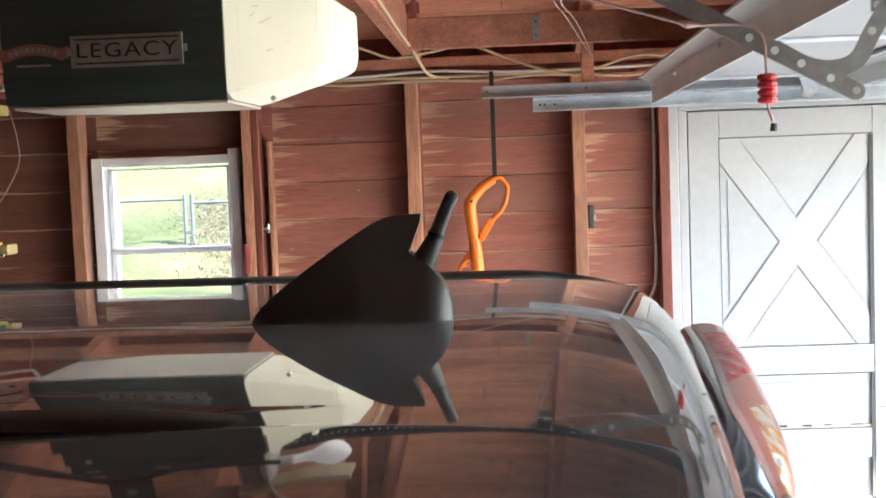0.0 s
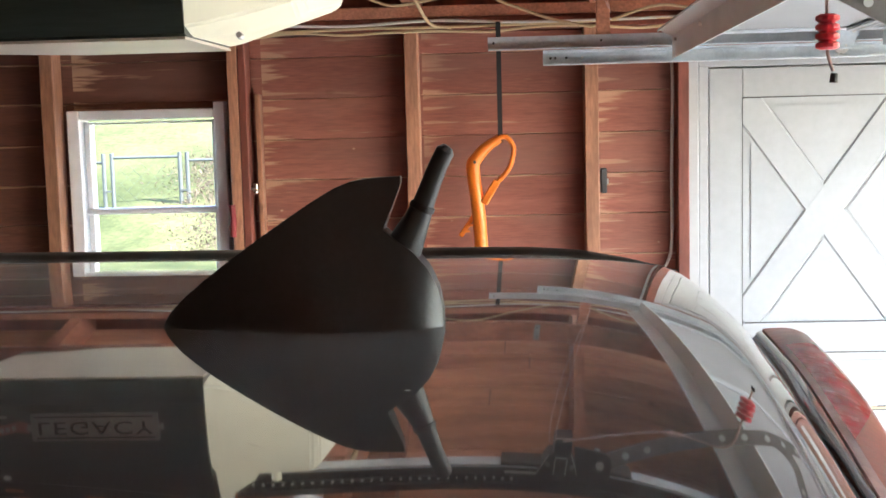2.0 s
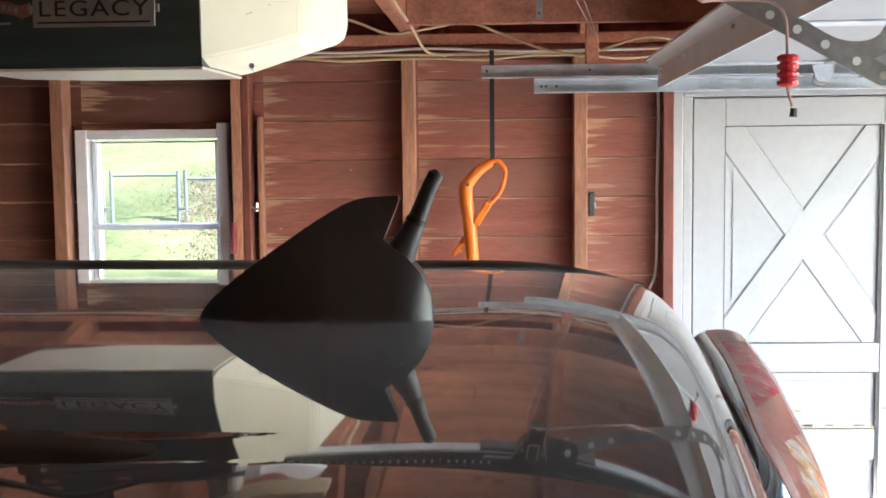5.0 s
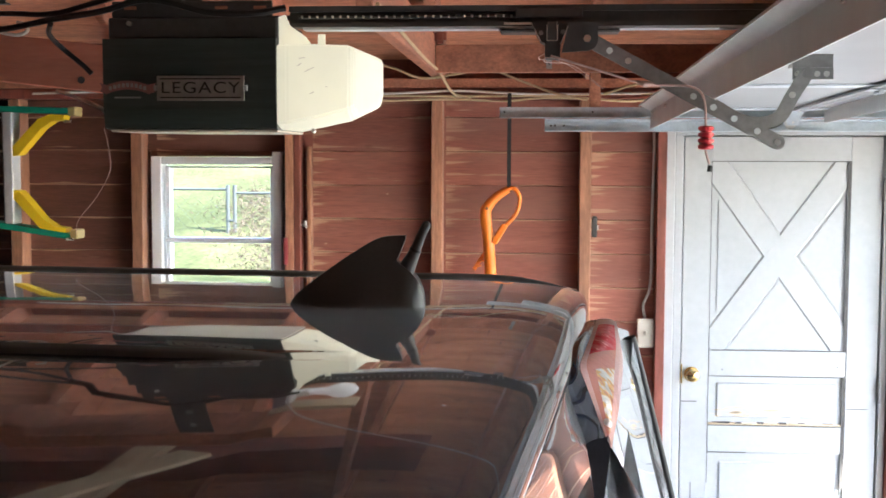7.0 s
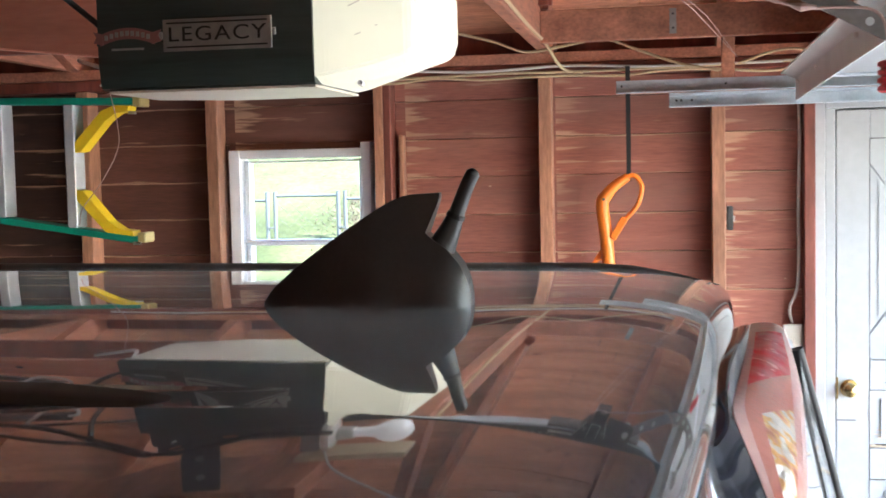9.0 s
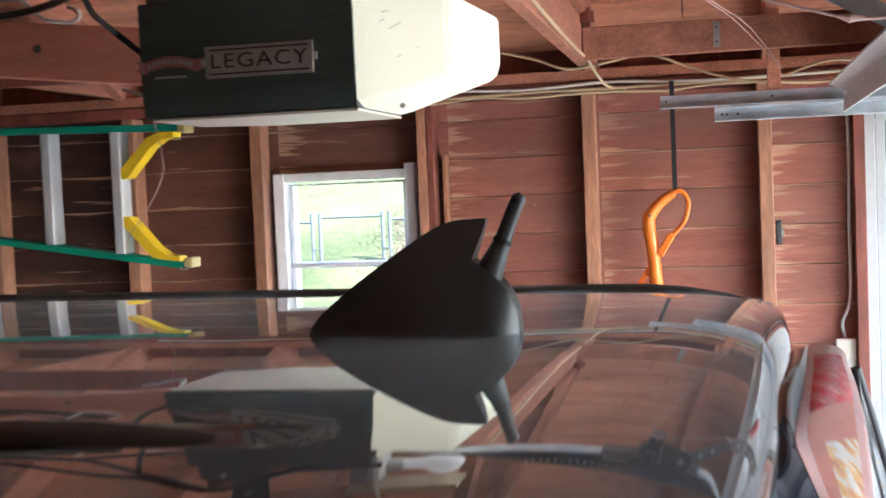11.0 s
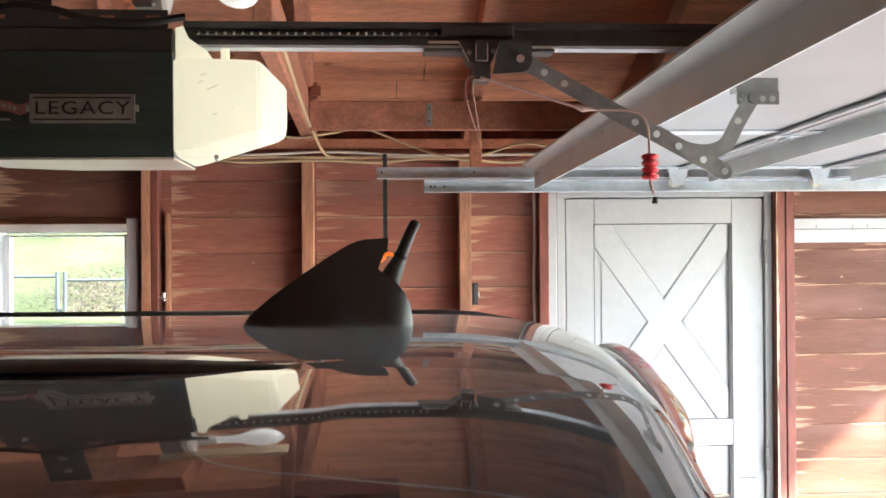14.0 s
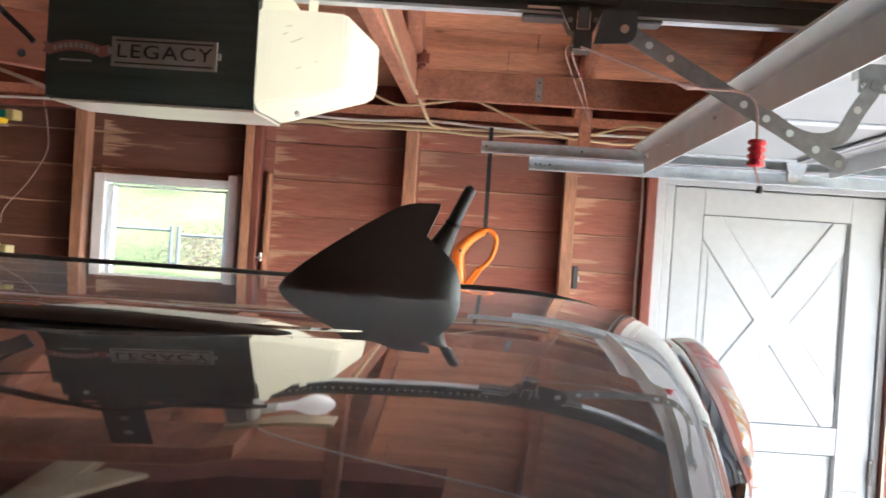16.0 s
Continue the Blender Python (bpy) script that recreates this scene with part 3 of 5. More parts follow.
bx(bm, a + 0.085, b - 0.053, -0.014, 0.034, d - 0.049, d - 0.041, bevel=0.002)
part("sash", bm, M_WINFRAME, window)
for z0, z1 in ((c + 0.042, 1.58), (1.603, d - 0.051)):
    p = part("pane", box(a + 0.085, b - 0.053, 0.010, 0.013, z0, z1), M_PANE, window)
    p.visible_shadow = False
latch = thing("cord_cleat", "small pale metal cleat screwed to the window post", "cleat")
part("plate", box(-1.675, -1.662, -0.075, -0.05, 1.645, 1.68, bevel=0.003), M_BOLT, latch)
part("horn", cyl(bmesh.new(), (-1.69, -0.075, 1.665), (-1.655, -0.08, 1.655), 0.004), M_BOLT, latch)
gauge = thing("hand_tool", "small tool with a red handle hanging beside the window", "tool")
part("handle", tube(bmesh.new(), [(-1.745, -0.105, 1.61), (-1.742, -0.105, 1.56), (-1.745, -0.105, 1.5)], 0.011), M_DULLRED, gauge)

# ---- side door ----
door = tagged(new("door_1"), "white wooden crossbuck door with worn lower panels, shut", "door", kind="structure")
DX0, DX1, PX0, PX1, PZ0, PZ1 = -0.112, 0.678, 0.0, 0.554, 1.157, 1.93
bm = bmesh.new()
bx(bm, DX0, PX0, -0.02, 0.022, 0.015, 2.03, bevel=0.002)
bx(bm, PX1, DX1, -0.02, 0.022, 0.015, 2.03, bevel=0.002)
part("stile", bm, M_WHITE, door)
for z0, z1 in ((PZ1, 2.03), (1.05, PZ0), (0.73, 0.843), (0.015, 0.26)):
    part("rail", box(PX0 + 0.0005, PX1 - 0.0005, -0.0195, 0.022, z0, z1, bevel=0.002), M_WHITE, door)
part("panel", box(PX0, PX1, -0.009, 0.018, 0.02, 1.97), M_WHITE, door)
# dark joint lines; the wide ones at the right stile paint its shade too
for x0, x1, z0, z1 in ((PX0 - 0.0012, PX0 + 0.0012, 0.6, 1.155), (PX1 - 0.013, PX1 - 0.0025, 1.157, 1.925), (PX1 - 0.0015, PX1 + 0.0015, 0.604, 1.93), (PX0 - 0.001, PX0 + 0.001, 1.16, 1.93), (PX0, PX1, 1.928, 1.9312),
                       (PX0 + 0.01, PX1, 1.1535, 1.1575), (PX0, PX1, 1.0465, 1.049), (PX0, PX1, 0.841, 0.844), (PX0, PX0 + 0.16, 0.7285, 0.731), (PX1 + 0.007, PX1 + 0.089, 0.917, 0.92), (DX0 + 0.002, DX0 + 0.065, 0.939, 0.943), (PX1 - 0.013, PX1 - 0.0025, 0.582, 1.045), (PX0 - 0.067, PX0 - 0.064, 0.44, 0.602)):
    part("joint", box(x0, x1, -0.0212, -0.0185, z0, z1), M_CRACKSHADE, door, "dark joint line")
# unseen sheet added behind the slab to stop daylight leaking round it
part("door_back", box(-0.184, 0.712, 0.0235, 0.0285, 0.0, 2.06), M_WHITE, door)
ang = math.atan2(PZ1 - PZ0, PX1 - PX0)
cx, cz = (PX0 + PX1) / 2, (PZ0 + PZ1) / 2
half = (PX1 - PX0) / 2 / math.cos(ang)
for s in (1, -1):
    segs, back = [(-half, half)], 0.0 if s > 0 else 0.0003
    bm = bmesh.new()
    for u0, u1 in segs:
        dx, dz = math.cos(ang), s * math.sin(ang)
        p, q = (cx + u0 * dx, cz + u0 * dz), (cx + u1 * dx, cz + u1 * dz)
        bar(bm, (p[0], back - 0.006, p[1]), (q[0], back - 0.006, q[1]), 0.018, 0.112, up=(-dz, 0, dx), bevel=0.0075)
    # keep the brace inside its panel
    for co, no in (((PX0, 0, 0), (-1, 0, 0)), ((PX1, 0, 0), (1, 0, 0)), ((0, 0, PZ0), (0, 0, -1)), ((0, 0, PZ1), (0, 0, 1))):
        bmesh.ops.bisect_plane(bm, geom=bm.verts[:] + bm.edges[:] + bm.faces[:], plane_co=co, plane_no=no, clear_outer=True)
    part("cross_brace", bm, M_WHITE, door)
# raised fields between the braces
g = 0.052
for tri in (((0.075, -1), (0.5, -0.28), (0.925, -1)), ((0.075, 1), (0.5, 0.28), (0.925, 1))):
    sgn = tri[0][1]
    zb = cz + sgn * ((PZ1 - PZ0) / 2 - 0.03)
    h = (PZ1 - PZ0) / 2 - 0.13
    w = h / math.tan(ang)
    part("panel_field", prism(bmesh.new(), [(cx - w, zb), (cx, zb - sgn * h), (cx + w, zb)], -0.0128, -0.003), M_WHITE, door)
for sgn in (-1, 1):
    xb = cx + sgn * ((PX1 - PX0) / 2 - 0.03)
    h = (PX1 - PX0) / 2 - 0.11
    w = h * math.tan(ang)
    part("panel_field", prism(bmesh.new(), [(xb, cz - w), (xb - sgn * h, cz), (xb, cz + w)], -0.0128, -0.003), M_WHITE, door)
part("panel_field", box(PX0 + 0.035, PX1 - 0.035, -0.0155, -0.003, 0.875, 1.02, bevel=0.005), M_WHITE, door)
part("panel_field", box(PX0 + 0.05, PX1 - 0.05, -0.0155, -0.003, 0.3, 0.69, bevel=0.005), M_WHITE, door)
part("worn_edge", box(PX0 + 0.002, PX1 - 0.002, -0.018, -0.004, 0.844, 0.853, bevel=0.003), M_PALE, door, "paint worn to bare wood")
rng = random.Random(21)
for i in range(26):
    x = PX0 + 0.02 + 0.34 * rng.random() ** 1.3
    z, w, h = 0.878 + 0.04 * rng.random(), rng.uniform(0.008, 0.05), rng.uniform(0.001, 0.005)
    out = [(x - w, z + rng.uniform(-1, 1) * h * 0.5)] + [(x - w + 2 * w * k / 4, z + h * rng.uniform(0.4, 1)) for k in (1, 2, 3)] + [(x + w, z)] + [(x + w - 2 * w * k / 4, z - h * rng.uniform(0.4, 1)) for k in (1, 2, 3)]
    part("peeled_patch", prism(bmesh.new(), [(min(max(p, PX0 + 0.003), PX1 - 0.02), q) for p, q in out], -0.0167, -0.0145), M_PALE, door, "bare wood where paint has peeled")
for i in range(9):
    x = PX0 + 0.03 + 0.5 * rng.random()
    part("peeled_patch", box(x - 0.01 - 0.02 * rng.random(), x + 0.015, -0.0188, -0.0175, 0.8535 - 0.004 * rng.random(), 0.855 + 0.004 * rng.random()), M_CRACKSHADE, door, "dirty cracked paint")
for x, z in ((0.055, 1.075), (0.52, 1.09)):
    part("nail_head", cyl(bmesh.new(), (x, -0.0215, z), (x, -0.019, z), 0.0028, n=8), M_CRACKSHADE, door)
part("latch_plate", box(-0.1135, -0.106, -0.0225, -0.018, 1.015, 1.095, bevel=0.001), M_BRASS, door, "brass latch plate")
knob = part("door_knob", cyl(bmesh.new(), (-0.07, -0.021, 1.055), (-0.07, -0.027, 1.055), 0.031, n=24), M_BRASS, door, "brass knob")
bm = bmesh.new()
tube(bm, [(-0.07, -0.02 - q, 1.055) for q in (0, 0.02, 0.03, 0.04, 0.055, 0.064)], 0.02, 20, radii=[0.011, 0.011, 0.021, 0.026, 0.024, 0.012])
part("grip", bm, M_BRASS, knob, smooth=True)
for z in (1.77, 0.95, 0.3):
    part("hinge", cyl(bmesh.new(), (0.684, -0.037, z), (0.684, -0.037, z + 0.095), 0.0085, n=10), M_ARM, door)
casing = tagged(new("trim"), "white door casing with a stepped edge", "trim", kind="structure")
for i, (x0, x1, z0, z1) in enumerate(((-0.186, -0.15, 0, 2.062), (0.684, 0.713, 0, 2.062))):
    part("side_casing", box(x0, x1, -0.032, 0.028, z0, z1, bevel=0.003), M_WHITE, casing)
part("side_casing", box(-0.149, -0.116, -0.024, 0.028, 0, 2.04, bevel=0.003), M_WHITE, casing)
part("head_casing", box(-0.149, 0.683, -0.032, 0.028, 2.036, 2.062, bevel=0.003), M_WHITE, casing)

# ---- light switch and cable on the door post ----
switch = thing("light_switch", "ivory toggle light switch on the post beside the door", "switch")
part("plate", box(-0.296, -0.228, -0.052, -0.04, 1.165, 1.285, bevel=0.004), M_IVORY, switch)
part("toggle", box(-0.267, -0.257, -0.066, -0.052, 1.218, 1.236, bevel=0.002), M_IVORY, switch)
part("back_box", box(-0.29, -0.232, -0.04, -0.001, 1.172, 1.278), M_GALV, switch)
cable = part("switch_cable", tube(bmesh.new(), smoothed([(-0.262, -0.02, 1.285), (-0.27, -0.02, 1.34), (-0.242, -0.02, 1.43), (-0.24, -0.02, 1.7), (-0.236, -0.02, 2.0), (-0.25, -0.02, 2.18)]), 0.0055), M_CABLEW)
tagged(cable, "pale cable running down the post to a switch", "cable")
catch = thing("stud_socket", "small black fitting screwed to a wall stud", "fitting")
part("body", box(-0.487, -0.466, -0.085, -0.045, 1.62, 1.705, bevel=0.004), M_BLACK, catch)
part("screw", cyl(bmesh.new(), (-0.466, -0.065, 1.66), (-0.460, -0.065, 1.66), 0.01), M_BOLT, catch)
strip = part("white_board", box(0.792, 1.34, -0.016, -0.004, 1.852, 1.905, bevel=0.002), M_WINWHITE)
tagged(strip, "white painted batten nailed across the siding", "batten")
strip = part("white_board", box(0.792, 1.34, -0.016, -0.004, 1.907, 1.948, bevel=0.002), M_WINWHITE)
tagged(strip, "white painted batten nailed across the siding", "batten")
for x in (0.9, 1.05, 1.11, 1.25):
    part("nail", box(x - 0.0012, x + 0.0012, -0.0175, -0.0155, 1.91, 1.924), M_CRACKSHADE, strip)
plate = thing("nail_plate", "small steel plate nailed to the tie board", "bracket")
part("plate", box(-0.682, -0.66, -0.4225, -0.4205, 2.275, 2.356, bevel=0.0006), M_ARM, plate)
for z in (2.293, 2.338):
    part("nail", cyl(bmesh.new(), (-0.671, -0.4245, z), (-0.671, -0.4225, z), 0.004, n=8), M_BLACK, plate)
# a dark hole by the joist, drawn as a dark brown block
hole_block = thing("dark_hole_block", "dark brown block in place of a hole by the ceiling joist", "block")
part("block", box(-1.099, -1.055, -0.47, -0.424, 2.367, 2.425, bevel=0.012, seg=2), M_DARKSTUD, hole_block)
outlet = thing("outlet_box", "small white outlet box on a wall stud", "outlet")
part("box", box(-3.6, -3.54, -0.115, -0.001, 1.54, 1.62, bevel=0.004), M_WINWHITE, outlet)


# ---- cables along the wall plate ----
def wire(pts, r, mat, label, steps=6):
    return tagged(part("cable", tube(bmesh.new(), smoothed(pts, steps), r, 7), mat, smooth=True), label, "cable")


rng = random.Random(3)
for k, (z, mat) in enumerate(((2.176, M_CABLE), (2.192, M_CABLE), (2.206, M_CABLEW))):
    pts = [(x, -0.105 - 0.004 * rng.random(), z + rng.uniform(-0.009, 0.009)) for x in span(-2.0 - 0.4 * k, 0.3 + 0.5 * k, 14)]
    wire(pts, 0.0052, mat, "cream house cable stapled along the wall plate")
wire([(-1.095, -2.15, 2.30), (-1.095, -1.2, 2.28), (-1.095, -0.7, 2.275), (-1.09, -0.35, 2.27), (-1.05, -0.14, 2.2), (-0.98, -0.11, 2.185)], 0.0055, M_CABLE, "cream cable looped off a joist")
wire([(-1.408, -0.2, 2.328), (-1.345, -0.2, 2.312), (-1.274, -0.2, 2.292), (-1.168, -0.2, 2.255), (-1.03, -0.2, 2.272), (-0.903, -0.2, 2.289), (-0.78, -0.2, 2.245), (-0.653, -0.2, 2.198), (-0.517, -0.18, 2.17)], 0.005, M_CABLE, "cream cable sagging between the joists")
wire([(-0.45, -0.14, 2.195), (-0.3, -0.16, 2.235), (-0.15, -0.14, 2.22), (0.1, -0.12, 2.2)], 0.005, M_CABLE, "cream cable sagging between the joists")
wire([(-1.6, -1.2, 2.28), (-1.62, -1.22, 2.33), (-1.9, -1.6, 2.42), (-2.3, -1.8, 2.40)], 0.006, M_CABLEB, "black cable drooping behind the opener")
wire([(-3.1, -2.2, 2.12), (-2.6, -2.25, 2.17), (-2.157, -2.3, 2.214), (-1.921, -2.35, 2.223), (-1.755, -2.45, 2.234), (-1.612, -2.55, 2.238), (-1.516, -2.59, 2.255), (-1.45, -2.59, 2.248), (-1.378, -2.585, 2.23), (-1.291, -2.585, 2.228), (-1.226, -2.57, 2.24)], 0.007, M_CABLEB, "black power cable draped over the opener")
wire([(-2.2, -2.2, 2.27), (-1.9, -2.38, 2.255), (-1.76, -2.45, 2.245), (-1.65, -2.5, 2.26), (-1.5, -2.5, 2.3)], 0.006, M_CABLEB, "black power cable draped over the opener")
wire([(-1.76, -2.45, 2.224), (-1.825, -2.3, 2.218), (-1.836, -2.2, 2.197), (-1.784, -2.2, 2.154), (-1.766, -2.2, 2.136)], 0.006, M_CABLEB, "black cable hanging down behind the opener")
wire([(-2.09, -2.1, 2.29), (-2.061, -2.1, 2.265), (-2.037, -2.1, 2.246), (-1.988, -2.1, 2.237), (-1.962, -2.1, 2.247), (-1.966, -2.1, 2.262), (-1.987, -2.1, 2.268)], 0.0045, M_CABLEW, "white cable end looped over the brace")
dark_bar = part("steel_bar", prism(bmesh.new(), [(-1.80, 2.352), (-1.765, 2.352), (-1.765, 2.356), (-1.796, 2.356), (-1.796, 2.378), (-1.80, 2.378)], -3.4, -2.15, "x"), M_BLACK)
tagged(dark_bar, "dark angle iron lying over the ceiling joists", "angle iron")
wire([(-1.605, -2.50, 2.003), (-1.70, -2.28, 2.034), (-1.80, -2.075, 2.066), (-1.95, -1.95, 2.11)], 0.0045, M_CABLEW, "white bell wire running to the opener")
wire([(-1.665, -2.400, 2.003), (-1.654, -2.400, 1.949), (-1.655, -2.400, 1.907), (-1.686, -2.400, 1.852), (-1.726, -2.400, 1.803), (-1.733, -2.400, 1.774)], 0.0008, M_CORD, "thin pale wire hanging below the opener")
wire([(-0.70, -2.40, 2.165), (-0.718, -2.400, 2.150), (-0.639, -1.600, 2.202), (-0.451, -0.120, 2.216)], 0.0008, M_CORD, "thin frayed string hanging from the trolley", 3)
wire([(-0.695, -2.40, 2.16), (-0.705, -2.400, 2.144), (-0.609, -1.500, 2.202), (-0.451, -0.120, 2.216)], 0.0008, M_CORD, "thin frayed string hanging from the trolley", 3)

# ---- orange garden tool on a strap ----
tool = thing("hedge_trimmer_pole", "orange plastic tool handle hanging by a black strap on the wall", "garden tool")
OY = -0.13
path = smoothed([(-0.826, OY, 1.815), (-0.872, OY, 1.785), (-0.908, OY, 1.745), (-0.917, OY, 1.725), (-0.915, OY, 1.683), (-0.906, OY, 1.613), (-0.9, OY, 1.543), (-0.896, OY, 1.46), (-0.89, OY, 1.2)], 5)
part("shaft", tube(bmesh.new(), path, 0.019, 12, radii=[0.015 + 0.008 * min(1, i / 12) for i in range(len(path))]), M_ORANGE, tool, smooth=True)
path = smoothed([(-0.83, OY, 1.815), (-0.812, OY, 1.82), (-0.796, OY, 1.812), (-0.782, OY, 1.79), (-0.78, OY, 1.768), (-0.792, OY, 1.722), (-0.815, OY, 1.69), (-0.84, OY, 1.664), (-0.86, OY, 1.63)], 5)
part("loop_handle", tube(bmesh.new(), path, 0.0085, 10), M_ORANGE, tool, smooth=True)
part("trigger", bar(bmesh.new(), (-0.838, OY - 0.012, 1.672), (-0.884, OY - 0.012, 1.598), 0.022, 0.026, up=(0.7, 0, 0.6), bevel=0.004), M_ORANGE, tool)
guard = part("guard", bar(bmesh.new(), (-0.885, OY + 0.014, 1.606), (-0.965, OY + 0.014, 1.487), 0.014, 0.016, up=(0.7, 0, 0.6), bevel=0.003), M_ORANGE, tool)
for k in range(4):
    p = Vector((-0.915 - 0.014 * k, OY - 0.004, 1.565 - 0.021 * k))
    part("rung", bar(bmesh.new(), p, p + Vector((0.024, 0, 0.004)), 0.008, 0.007, bevel=0.001), M_ORANGE, guard)
part("screw", cyl(bmesh.new(), (-0.911, OY - 0.028, 1.738), (-0.911, OY - 0.01, 1.738), 0.0055), M_BLACK, tool)
part("strap", box(-0.832, -0.816, OY - 0.002, OY + 0.002, 1.80, 2.2), M_STRAP, tool, "black webbing strap")

# ---- green stepladder hung on its side ----
ladder = thing("stepladder", "green fibreglass stepladder with yellow end braces, hung on its side", "ladder")
LY = -0.42
for (xa, za), (xb, zb) in (((-2.50, 2.116), (-4.3, 2.168)), ((-2.515, 1.632), (-4.3, 1.895))):
    part("side_rail", bar(bmesh.new(), (xa, LY, za), (xb, LY, zb), 0.075, 0.024, bevel=0.003), M_GREEN, ladder)
for i in range(6):
    x = -2.758 - 0.272 * i
    zt, zb = 2.116 + (x + 2.50) / (-1.8) * 0.052 - 0.012, 1.632 + (x + 2.515) / (-1.785) * 0.263 + 0.012
    part("step", box(x - 0.016, x + 0.02, LY - 0.038, LY + 0.038, zb, zt, bevel=0.003), M_ALU, ladder)
    part("step_web", box(x - 0.022, x - 0.0165, LY - 0.03, LY + 0.036, zb, zt, bevel=0.001), M_ARM, ladder)
for za, zb in ((2.101, 1.955), (1.647, 1.80)):
    q = 1 if za > zb else -1
    part("brace", prism(bmesh.new(), [(-2.53, za), (-2.585, za + 0.003 * q), (-2.635, za - 0.016 * q), (-2.74, zb + 0.022 * q), (-2.737, zb - 0.012 * q), (-2.715, zb - 0.008 * q), (-2.622, za - 0.052 * q), (-2.58, za - 0.024 * q), (-2.535, za - 0.018 * q)], LY - 0.035, LY + 0.03), M_YELLOW, ladder)
    foot = part("foot", box(-2.515, -2.485, LY - 0.04, LY + 0.04, za - 0.014 + 0.01 * q, za + 0.022 + 0.01 * q, bevel=0.004), M_OLDFOOT, ladder, "worn cream end cap")
    part("clip", box(-2.53, -2.50, LY - 0.043, LY - 0.0405, za - 0.03, za - 0.02, bevel=0.001), M_BOLT, foot)


# ---- door opener ----
OX0, OX1, OYF, OYB = -1.614, -1.254, -2.55, -2.25
opener = thing("garage_door_opener", "dark green-black garage door opener with an ivory lens", "door opener")
opener.location = (0.003, 0, 0.004)
body = part("cover", prism(bmesh.new(), [(OYF, 2.178), (OYF, 2.035), (OYF + 0.008, 1.997), (OYF + 0.02, 1.994), (OYB - 0.02, 1.994), (OYB, 2.02), (OYB, 2.178)], OX0, OX1, "x"), M_COVER, opener)
part("chassis", box(OX0 + 0.008, OX1, OYF + 0.012, OYB - 0.012, 2.179, 2.222, bevel=0.003), M_BLACK, opener)
part("base_plate", prism(bmesh.new(), [(OX0 + 0.012, OYF + 0.01), (OX1, OYF + 0.01), (OX1, OYB - 0.012), (OX0 + 0.13, OYB - 0.012), (OX0 + 0.012, OYB - 0.09)], 1.989, 1.993, "z"), M_IVORY, opener, "pale bottom plate")
for y in (OYF + 0.02, OYB - 0.02):
    bm = box(OX0 + 0.015, OX1 - 0.01, y - 0.003, y + 0.003, 2.2225, 2.256, bevel=0.002)
    ang_part = part("flange", bm, M_BLACK, opener)
    for x in (-1.56, -1.44, -1.37, -1.29):
        part("slot", box(x - 0.016, x + 0.016, y - 0.0045, y + 0.0045, 2.236, 2.248, bevel=0.004), M_JOIST, ang_part)
for y in (-2.5, -2.3):
    part("hanger", box(-1.555, -1.475, y, y + 0.004, 2.223, 2.429 if y < -2.4 else 2.3, bevel=0.001), M_BLACK, opener, "drilled dark steel hanger strap")
    for z in (2.32, 2.38) if y < -2.4 else (2.28,):
        part("bolt", cyl(bmesh.new(), (-1.515, y - 0.006, z), (-1.515, y - 0.0005, z), 0.009, n=6), M_ARM, opener)
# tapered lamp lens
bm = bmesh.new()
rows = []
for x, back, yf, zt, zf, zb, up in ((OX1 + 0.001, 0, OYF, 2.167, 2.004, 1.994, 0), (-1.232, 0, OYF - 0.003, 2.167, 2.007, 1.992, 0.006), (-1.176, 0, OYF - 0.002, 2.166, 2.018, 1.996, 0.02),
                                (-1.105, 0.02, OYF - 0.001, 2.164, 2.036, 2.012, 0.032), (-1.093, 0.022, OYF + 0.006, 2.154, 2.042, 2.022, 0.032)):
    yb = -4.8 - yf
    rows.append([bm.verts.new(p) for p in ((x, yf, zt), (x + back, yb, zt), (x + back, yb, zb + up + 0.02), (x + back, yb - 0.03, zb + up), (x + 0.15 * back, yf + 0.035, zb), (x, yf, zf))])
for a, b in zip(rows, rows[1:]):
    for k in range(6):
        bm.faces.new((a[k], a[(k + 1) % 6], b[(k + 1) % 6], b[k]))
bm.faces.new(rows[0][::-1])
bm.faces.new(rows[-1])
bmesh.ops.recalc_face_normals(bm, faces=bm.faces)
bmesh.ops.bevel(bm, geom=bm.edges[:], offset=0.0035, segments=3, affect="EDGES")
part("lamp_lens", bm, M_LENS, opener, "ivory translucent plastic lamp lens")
for x, z, l, a in ((-1.185, 2.115, 0.022, 24), (-1.2, 2.138, 0.012, 10), (-1.18, 2.068, 0.01, 20), (-1.205, 2.125, 0.01, 30), (-1.15, 2.08, 0.004, 0)):
    d = Vector((math.cos(radians(a)), 0, math.sin(radians(a)))) * l / 2
    p = Vector((x, OYF - 0.0028, z))
    part("scuff", bar(bmesh.new(), p - d, p + d, 0.0008, 0.0012), M_IVORY, opener, "grey scuff mark")
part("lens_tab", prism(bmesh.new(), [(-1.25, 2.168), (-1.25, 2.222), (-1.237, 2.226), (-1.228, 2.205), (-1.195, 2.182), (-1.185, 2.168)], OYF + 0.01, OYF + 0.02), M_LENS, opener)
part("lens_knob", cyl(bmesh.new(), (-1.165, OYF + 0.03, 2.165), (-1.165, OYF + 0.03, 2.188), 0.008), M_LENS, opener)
part("lens_screw", cyl(bmesh.new(), (-1.178, OYF + 0.012, 1.990), (-1.178, OYF - 0.004, 1.992), 0.0042), M_PORC, opener)
part("chassis_screw", cyl(bmesh.new(), (-1.56, OYF + 0.012, 2.21), (-1.56, OYF + 0.005, 2.21), 0.005), M_BOLT, opener)
